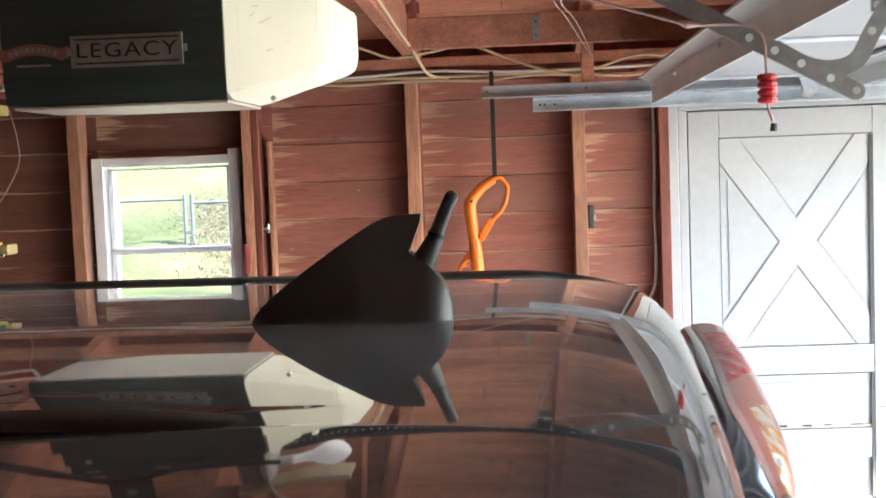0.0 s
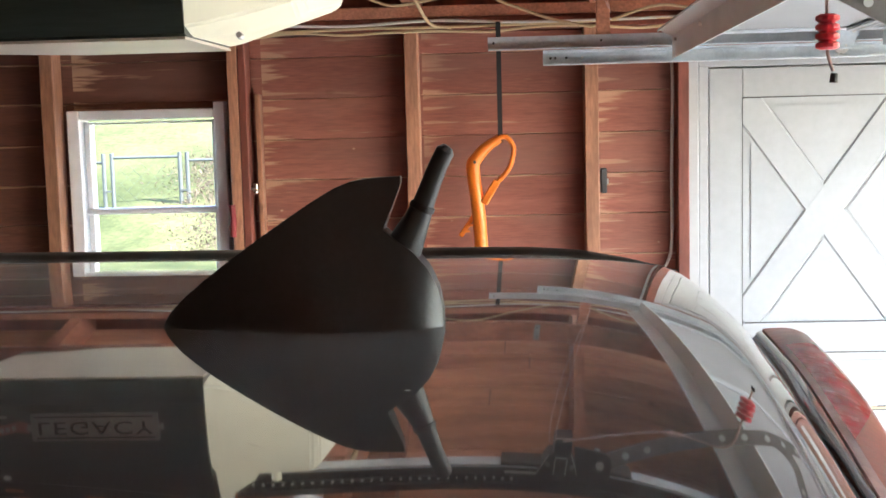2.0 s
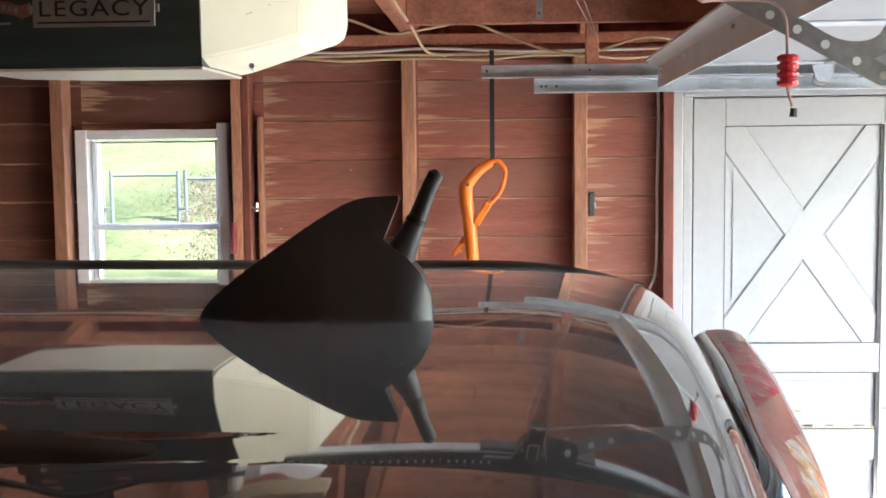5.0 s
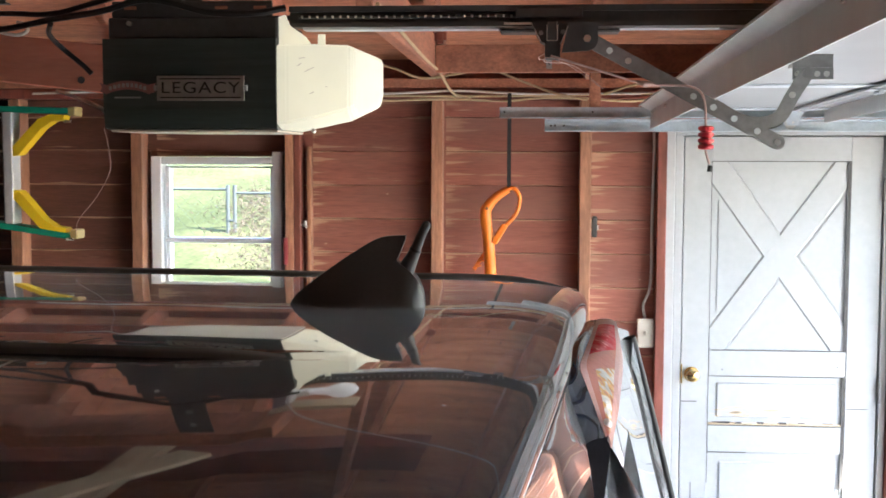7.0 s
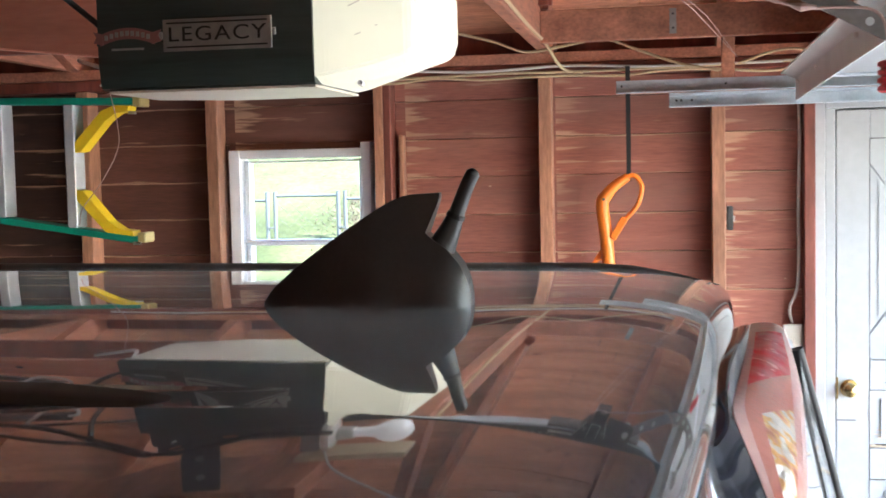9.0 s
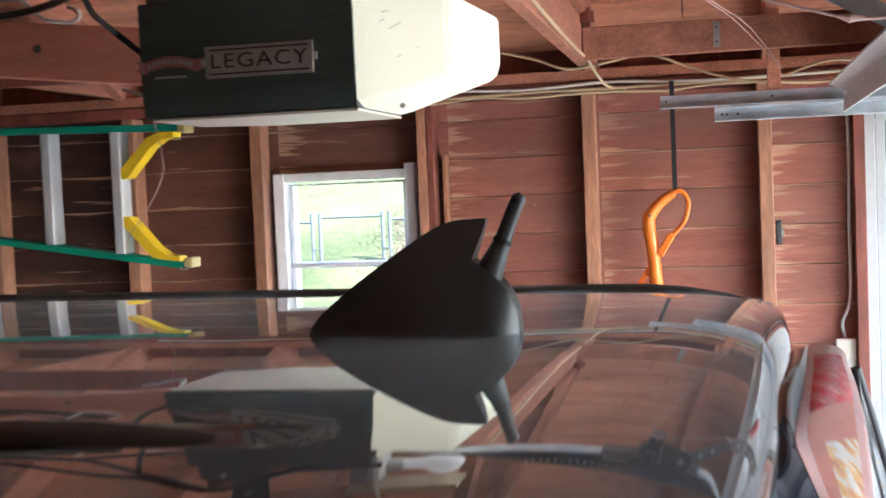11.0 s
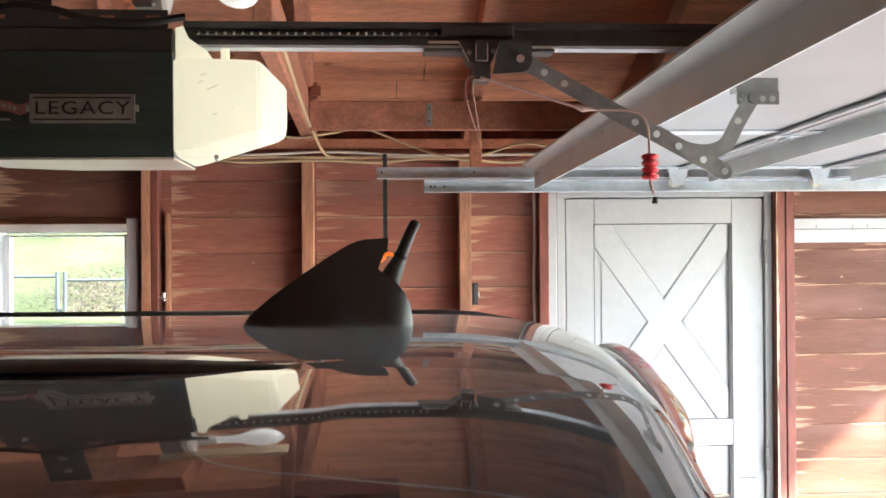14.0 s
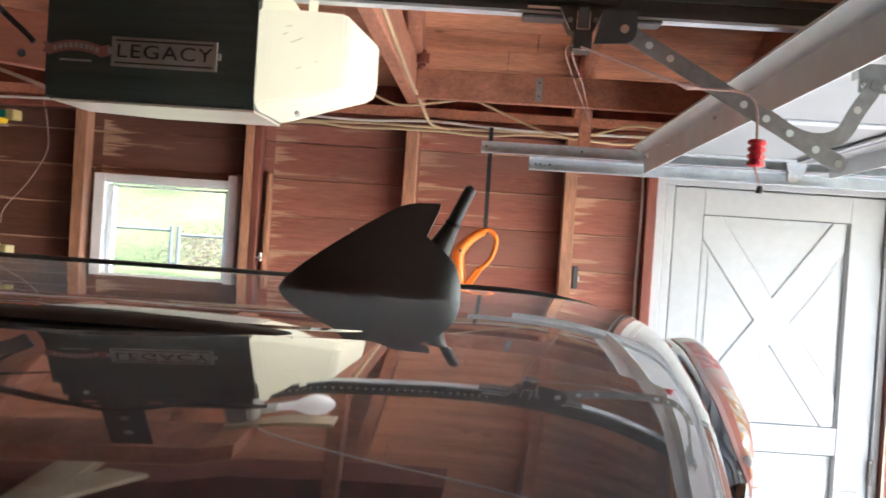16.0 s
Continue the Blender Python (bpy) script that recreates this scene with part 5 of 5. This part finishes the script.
gate = part("tailgate", panel(*GATE), M_PAINT, car, "tailgate with dark glass", True)
part("rear_glass", panel(*(gate_at(u, v, 0.012) for u, v in ((0.36, 0.02), (0.97, 0.02), (0.95, 0.72), (0.34, 0.72)))), M_AUTOGLASS, gate, smooth=True)
part("edge_seal", tube(bmesh.new(), [gate_at(1.0, v, 0.014 - 0.004 * (2 * v - 1) ** 2) for v in span(0.02, 0.95, 12)], 0.0065, 10), M_TRIM, gate, "black rubber seal", True)
zr = ZR - side_drop(-NEARSIDE)
for s, y, z in ((-1, MID - NEARSIDE - 0.06, zr - 0.095), (1, MID + FARSIDE + 0.085, ZR - side_drop(FARSIDE) - 0.095)):
    yb = -0.86 if s < 0 else 1.06
    part("side_glass", panel((-1.9, y, z), (-0.2, y, z), (-0.1, yb, 1.1), (-2.7, yb, 1.08)), M_AUTOGLASS, car, smooth=True)
    part("rear_pillar", panel((-0.22, y, z), (-0.03, y - 0.05 * s, z), (0.19, yb, 1.09), (-0.12, yb, 1.09)), M_PAINT, car, smooth=True)
for s in (-1, 1):
    for x in (-3.4, -0.35):
        w = part("wheel", tube(bmesh.new(), [(x, s * q, 0.34) for q in (0.66, 0.68, 0.84, 0.86)], 0.3, 28, radii=[0.31, 0.34, 0.34, 0.31]), M_TYRE, car, "black tyre", True)
        part("rim", tube(bmesh.new(), [(x, s * q, 0.34) for q in (0.84, 0.864, 0.868)], 0.2, 20, radii=[0.22, 0.21, 0.06]), M_ALU, w, "silver rim", True)
    part("headlamp", box(-4.2, -4.05, s * 0.68 - 0.12, s * 0.68 + 0.06, 0.72, 0.86, bevel=0.03), M_LAMPCLEAR, car)
part("windscreen", panel((-2.08, -0.62, 1.64), (-2.08, 0.62, 1.64), (-3.1, 0.76, 1.06), (-3.1, -0.76, 1.06)), M_AUTOGLASS, car, smooth=True)


# tail lamp: red block on top, rose and clear blocks below, pale rims
# curves along the back of the roof, in the world: trailing edge, inner and outer rim of the lamp
INNER = [(-0.636, -3.25, 1.711), (-0.651, -3.42, 1.716), (-0.666, -3.56, 1.715), (-0.675, -3.645, 1.712), (-0.672, -3.675, 1.703), (-0.664, -3.69, 1.683), (-0.656, -3.70, 1.662), (-0.650, -3.71, 1.647)]
OUTER = [(-0.610, -3.28, 1.711), (-0.613, -3.36, 1.708), (-0.615, -3.43, 1.701), (-0.620, -3.50, 1.692), (-0.628, -3.58, 1.686), (-0.635, -3.645, 1.676), (-0.641, -3.675, 1.661), (-0.6455, -3.695, 1.646)]
EDGE = [(-0.658, -3.31, 1.712), (-0.668, -3.44, 1.718), (-0.679, -3.55, 1.720), (-0.688, -3.64, 1.714), (-0.691, -3.695, 1.706), (-0.688, -3.715, 1.690), (-0.679, -3.725, 1.665), (-0.672, -3.745, 1.648)]


def on(line, u):
    """A point along a smooth line, u from 0 to 1."""
    pts = [inv @ p for p in smoothed(line, 6)]
    k = min(int(u * (len(pts) - 1)), len(pts) - 2)
    return pts[k].lerp(pts[k + 1], u * (len(pts) - 1) - k)


def tail_lamp():
    holder = part("tail_lamp", bmesh.new(), M_LAMPPALE, car, "red and clear tail lamp")

    def shell(u0, u1, v0, v1, mat, name, lab, skirt=0.0):
        """A piece of the lamp's bulging face; a skirt carries its outer rim down the back."""
        bm = bmesh.new()

        def f(u, v):
            p = on(INNER, u).lerp(on(OUTER, u), min(v, 1.0))
            q = math.sin(math.pi * min(1.0, max(0.0, v)))
            p.z += 0.003 * q
            p.x += 0.003 * q
            if v > 1.0:
                p.z -= skirt * (v - 1)
                p.x += 0.003 * (v - 1)
            return p
        sheet(bm, f, span(u0, u1, 26), [*span(v0, v1, 10), *((1.3, 1.7, 2.0) if skirt else ())])
        bmesh.ops.recalc_face_normals(bm, faces=bm.faces)
        bmesh.ops.solidify(bm, geom=bm.faces[:], thickness=0.0015)
        return part(name, bm, mat, holder, lab, True)
    for u0, u1, v0, v1, mat, name, lab in (
            (0.0, 1.0, 0.0, 0.12, M_LAMPPALE, "inner_rim", "pale pinkish rim"), (0.0, 1.0, 0.82, 1.0, M_LAMPPALE, "outer_rim", "pale pinkish rim"),
            (0.0, 0.07, 0.12, 0.82, M_LAMPPALE, "top_rim", "pale pinkish rim"), (0.07, 0.33, 0.12, 0.82, M_LAMPRED, "red_lens", "red lens block"),
            (0.33, 0.50, 0.12, 0.82, M_LAMPROSE, "rose_lens", "rose tinted lens block"), (0.50, 1.0, 0.12, 0.30, M_LAMPROSE, "rose_lens", "rose tinted lens strip"),
            (0.50, 1.0, 0.30, 0.82, M_LAMPGLINT, "clear_lens", "clear lens block with painted amber glints")):
        shell(u0, u1, v0, v1, mat, name, lab, 0.014 if name == "outer_rim" else 0.0).visible_shadow = False
    for u, v, r in ((0.62, 0.55, 0.004), (0.74, 0.5, 0.004), (0.9, 0.5, 0.006)):
        p = on(INNER, u).lerp(on(OUTER, u), v) + Vector((0, -0.002, 0.001))
        bm = bmesh.new()
        bmesh.ops.create_uvsphere(bm, u_segments=12, v_segments=8, radius=r, matrix=Matrix.Translation(p))
        part("lamp_bulb", bm, M_PORC, holder, smooth=True)
    # dark panel between the roof edge and the lamp
    bm = bmesh.new()
    sheet(bm, lambda u, v: on(EDGE, u).lerp(on(INNER, u) - Vector((0, 0, 0.001)), v) + Vector((0, 0, 0.002 * math.sin(math.pi * v))), span(0, 1, 40), span(0, 1, 8))
    bmesh.ops.recalc_face_normals(bm, faces=bm.faces)
    part("black_surround", bm, M_GLOSSB, holder, "gloss black panel", True)
    bm = bmesh.new()
    sheet(bm, lambda u, v: on(EDGE, u) + Vector((-0.004 + 0.005 * v, 0, -0.002 - 0.004 * math.sin(math.pi * v))), span(0, 0.55, 24), span(0, 1, 4))
    part("shut_line", bm, M_TRIM, holder, "black rubber gap", True)
    # painted shoulder under the roof lip, beside the dark panel
    low = [on(EDGE, u) for u in (0.5, 0.62, 0.74, 0.87, 1.0)] + [inv @ Vector(p) for p in ((-0.665, -3.80, 1.60), (-0.65, -3.92, 1.50))]
    bm = bmesh.new()

    def shoulder(u, v):
        k = min(int(u * 6), 5)
        y = 0.09 - 0.54 * u
        p = Vector((0.014 + rear_x(y), y, roof_z(0, y) - 0.028))
        return p.lerp(low[k].lerp(low[k + 1], u * 6 - k), v) + Vector((0, 0, 0.006 * math.sin(math.pi * v)))
    sheet(bm, shoulder, span(0, 1, 30), span(0, 1, 10))
    bmesh.ops.recalc_face_normals(bm, faces=bm.faces)
    part("rear_shoulder", bm, M_PAINT, car, smooth=True)
    # dark glass between the lamp and the far edge of the tailgate
    bm = bmesh.new()
    sheet(bm, lambda u, v: (on(OUTER, u) - Vector((0.002, 0, 0.006))).lerp(gate_at(1.0, 0.85 * u, 0.006), v), span(0, 1, 20), span(0, 1, 8))
    bmesh.ops.recalc_face_normals(bm, faces=bm.faces)
    part("corner_glass", bm, M_AUTOGLASS, gate, smooth=True)
    return holder


tail_lamp()

# roof antenna
antenna = part("antenna", bmesh.new(), M_FIN, car, "matt black fin antenna with a stubby rubber mast")
AX0, AY = -1.049, -3.413
FIN = [(0.0, 0.0), (0.004, 0.009), (0.013, 0.0185), (0.030, 0.0325), (0.047, 0.045), (0.065, 0.0575), (0.082, 0.069), (0.100, 0.0805), (0.113, 0.088), (0.122, 0.0915), (0.130, 0.0933), (0.1545, 0.0945)]


def fin_half(x, h):
    """Half thickness of the fin at a height: wide at its foot, thin at the crest, pointed in front."""
    f = min(1.0, (x - AX0) / 0.10)
    foot = 0.033 * f ** 0.75
    if x > AX0 + 0.151:
        foot *= math.sqrt(max(0.05, 1 - ((x - AX0 - 0.151) / 0.031) ** 2))
    k = min(1.0, h / 0.0945)
    return max(0.002, foot * (1 - 0.86 * k ** 0.8))


def along(pts, x):
    for (a, p), (b, q) in zip(pts, pts[1:]):
        if x <= b:
            return p + (q - p) * (x - a) / (b - a)
    return pts[-1][1]


def fin_top(x):
    return along(FIN, x - AX0)


def fin_shell(x0, x1, top, nx, name, notch=False):
    bm = bmesh.new()
    us, vs = span(x0, x1, nx), span(0, 1, 24)

    def f(side):
        def at(x, v):
            h = top(x) * v
            if notch:
                # the rear edge runs up, then leans back to the crest
                x = min(x, AX0 + 0.1435 + 0.013 * max(0.0, h - 0.062) / 0.0325)
            p = inv @ Vector((x, AY + side * fin_half(x, h), 0))
            w = Vector((x, AY, 0))
            base = roof_z((inv @ w).x, (inv @ w).y) - 0.002
            p.z = base + h
            return p
        return at
    a = sheet(bm, f(1), us, vs)
    b = sheet(bm, f(-1), us, vs)
    for k in range(len(us) - 1):
        bm.faces.new((a[k][-1], a[k + 1][-1], b[k + 1][-1], b[k][-1]))
    for k in range(len(vs) - 1):
        bm.faces.new((a[-1][k], a[-1][k + 1], b[-1][k + 1], b[-1][k]))
        bm.faces.new((b[0][k], b[0][k + 1], a[0][k + 1], a[0][k]))
    bmesh.ops.remove_doubles(bm, verts=bm.verts, dist=0.0004)
    bmesh.ops.recalc_face_normals(bm, faces=bm.faces)
    return part(name, bm, M_FIN, antenna, smooth=True)


TAIL = [(0.1435, 0.062), (0.149, 0.057), (0.161, 0.049), (0.171, 0.037), (0.177, 0.024), (0.1795, 0.010)]


def tail_top(x):
    return fin_top(x) if x < AX0 + 0.1435 else along(TAIL, x - AX0)


fin_shell(AX0, AX0 + 0.1545, fin_top, 48, "fin", True)
fin_shell(AX0 + 0.1435, AX0 + 0.1795, tail_top, 24, "foot")
base = roof_z(*(inv @ Vector((-0.9, AY, 0))).xy) - 0.001
mast = [Vector((AX0 + u, AY - 0.06 * h, base + h)) for u, h in ((0.152, 0.042), (0.157, 0.052), (0.164, 0.066), (0.1685, 0.076), (0.1745, 0.091), (0.179, 0.101), (0.183, 0.1085), (0.185, 0.111))]
part("mast", tube(bmesh.new(), [inv @ p for p in mast], 0.006, 16, radii=[0.0125, 0.0112, 0.0085, 0.0068, 0.0062, 0.0060, 0.0060, 0.0032]), M_FIN, antenna, "rubber mast", True)
part("mast_collar", tube(bmesh.new(), [inv @ mast[2].lerp(mast[3], k) for k in (0.6, 0.7, 0.95, 1.05)], 0.008, 16, radii=[0.007, 0.0082, 0.008, 0.0066]), M_TRIM, antenna, smooth=True)

# ---- old tub by the side door, its rim bent low in the middle ----
tub = thing("plastic_tub", "dark blue-grey plastic tub with a sagging rim by the side door", "tub")


def rim(a):
    """Rim of the tub: high towards the car, low before the door."""
    x, y = 0.22 + 0.5 * math.cos(a), -0.62 + 0.24 * math.sin(a)
    return Vector((x, y, 0.545 + 0.16 * max(0.0, (-x - 0.02) / 0.26) ** 1.4))


bm = bmesh.new()
sheet(bm, lambda a, k: (0.22 + (rim(a).x - 0.22) * (0.78 + 0.22 * k), -0.62 + (rim(a).y + 0.62) * (0.78 + 0.22 * k), 0.001 + rim(a).z * k),
      span(0, 2 * math.pi, 48), span(0.0, 1.0, 6))
bmesh.ops.remove_doubles(bm, verts=bm.verts, dist=0.0005)
bmesh.ops.solidify(bm, geom=bm.faces[:], thickness=0.006)
part("body", bm, M_BIN, tub, smooth=True)
part("rim", tube(bmesh.new(), [rim(a) for a in span(0, 2 * math.pi, 48)], 0.012, 8), M_BIN, tub, "rolled rim", True)
part("bottom", cyl(bmesh.new(), (0.22, -0.62, 0.002), (0.22, -0.62, 0.012), 0.19, n=24), M_BIN, tub)

# ---- fence and brush behind the garage ----
fence = thing("fence", "grey chain-link fence with a gate on the lawn", "fence")
FYP = 6.2


def post(x, top, y=FYP, r=0.03):
    part("post", cyl(bmesh.new(), (x, y, lawn_height(x, y) - 0.1), (x, y, top), r, n=10), M_FENCE, fence)


FZ = 1.635
for x in (-5.8, -4.28, -4.205, -3.605, -3.54, -2.0, -0.5):
    post(x, FZ + 0.04, r=0.018)
for a, b, z in ((-5.8, -4.28, FZ - 0.04), (-4.205, -3.605, FZ), (-3.54, -2.0, FZ - 0.035), (-2.0, -0.5, FZ - 0.035)):
    part("top_rail", cyl(bmesh.new(), (a, FYP, z), (b, FYP, z), 0.012, n=8), M_FENCE, fence)
for x in (-4.245, -3.575):
    part("gate_hinge", box(x - 0.03, x + 0.03, FYP - 0.02, FYP + 0.02, FZ - 0.3, FZ - 0.285), M_FENCE, fence)
bm = bmesh.new()
for i in range(46):
    for s in (-1, 1):
        x = -5.6 + 0.122 * i
        tube(bm, [(x - s * 0.3, FYP + 0.01 * s, FZ - 0.65), (x + s * 0.3, FYP + 0.01 * s, FZ - 0.05)], 0.0009, 3)
part("mesh", bm, M_FENCE, fence)
bm = bmesh.new()
rng = random.Random(11)
for i in range(5000):
    x, y = rng.uniform(-9, 3), rng.uniform(14, 17.5)
    p = Vector((x, y, lawn_height(x, y) + rng.uniform(0, 1.0) ** 2 * 1.6))
    q = Vector((rng.gauss(0, 1), rng.gauss(0, 1), rng.gauss(0, 1))).normalized() * rng.uniform(0.03, 0.09)
    r = q.orthogonal().normalized() * 0.025
    bm.faces.new([bm.verts.new(v) for v in (p - q, p + r, p + q, p - r)])
tagged(part("brush", bm, M_LEAF), "loose leafy brush on the rise behind the fence", "bushes", kind="stuff")
bm = bmesh.new()
for i in range(6000):
    y = rng.uniform(3.6, 7.4)
    x = -1.75 - 0.243 * y + rng.gauss(0, 0.22)
    p = Vector((x, y, lawn_height(x, y) + 0.14 * rng.random() ** 1.7))
    q = Vector((rng.gauss(0, 1), rng.gauss(0, 1), rng.gauss(0, 1) + 0.6)).normalized() * rng.uniform(0.008, 0.03)
    r = q.orthogonal().normalized() * rng.uniform(0.003, 0.007)
    bm.faces.new([bm.verts.new(v) for v in (p - q, p + r, p + q, p - r)])
tagged(part("dry_brush", bm, M_DRY), "pale dry twiggy brush behind the fence", "bushes", kind="stuff")

# ---- siding boards of the side wall ----
rng = random.Random(2)
H = 0.1405
meshes = {}


def board(x0, x1, z0, z1):
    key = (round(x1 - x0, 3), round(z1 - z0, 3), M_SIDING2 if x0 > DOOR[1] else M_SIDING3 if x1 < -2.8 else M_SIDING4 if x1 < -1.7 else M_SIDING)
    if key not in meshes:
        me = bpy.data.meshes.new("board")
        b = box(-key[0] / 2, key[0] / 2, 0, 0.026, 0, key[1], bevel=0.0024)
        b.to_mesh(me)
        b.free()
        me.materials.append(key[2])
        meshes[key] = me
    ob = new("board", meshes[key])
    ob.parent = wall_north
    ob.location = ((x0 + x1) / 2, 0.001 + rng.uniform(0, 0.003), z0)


k = 0
while k * H < 2.17:
    z0, z1 = k * H + 0.0008, min((k + 1) * H - 0.0008, 2.178)
    cuts = [(X0, -2.892), (-2.89, WIN[0] - 0.001 if WIN[2] < z1 and z0 < WIN[3] else -1.722)]
    if WIN[2] < z1 and z0 < WIN[3]:
        cuts.append((WIN[1] + 0.001, DOOR[0] - 0.003))
        if z0 < WIN[2]:
            cuts.append((WIN[0], WIN[1], z0, WIN[2] - 0.001))
        if z1 > WIN[3]:
            cuts.append((WIN[0], WIN[1] - 0.04, WIN[3] + 0.001, z1))
    else:
        cuts.append((-1.72, DOOR[0] - 0.003))
    if z1 > DOOR[3]:
        cuts.append((DOOR[0], DOOR[1], max(z0, DOOR[3] + 0.001), z1))
    cuts.append((DOOR[1] + 0.003, 2.14))
    for c in cuts:
        board(c[0], c[1], *(c[2:] if len(c) > 2 else (z0, z1)))
    k += 1
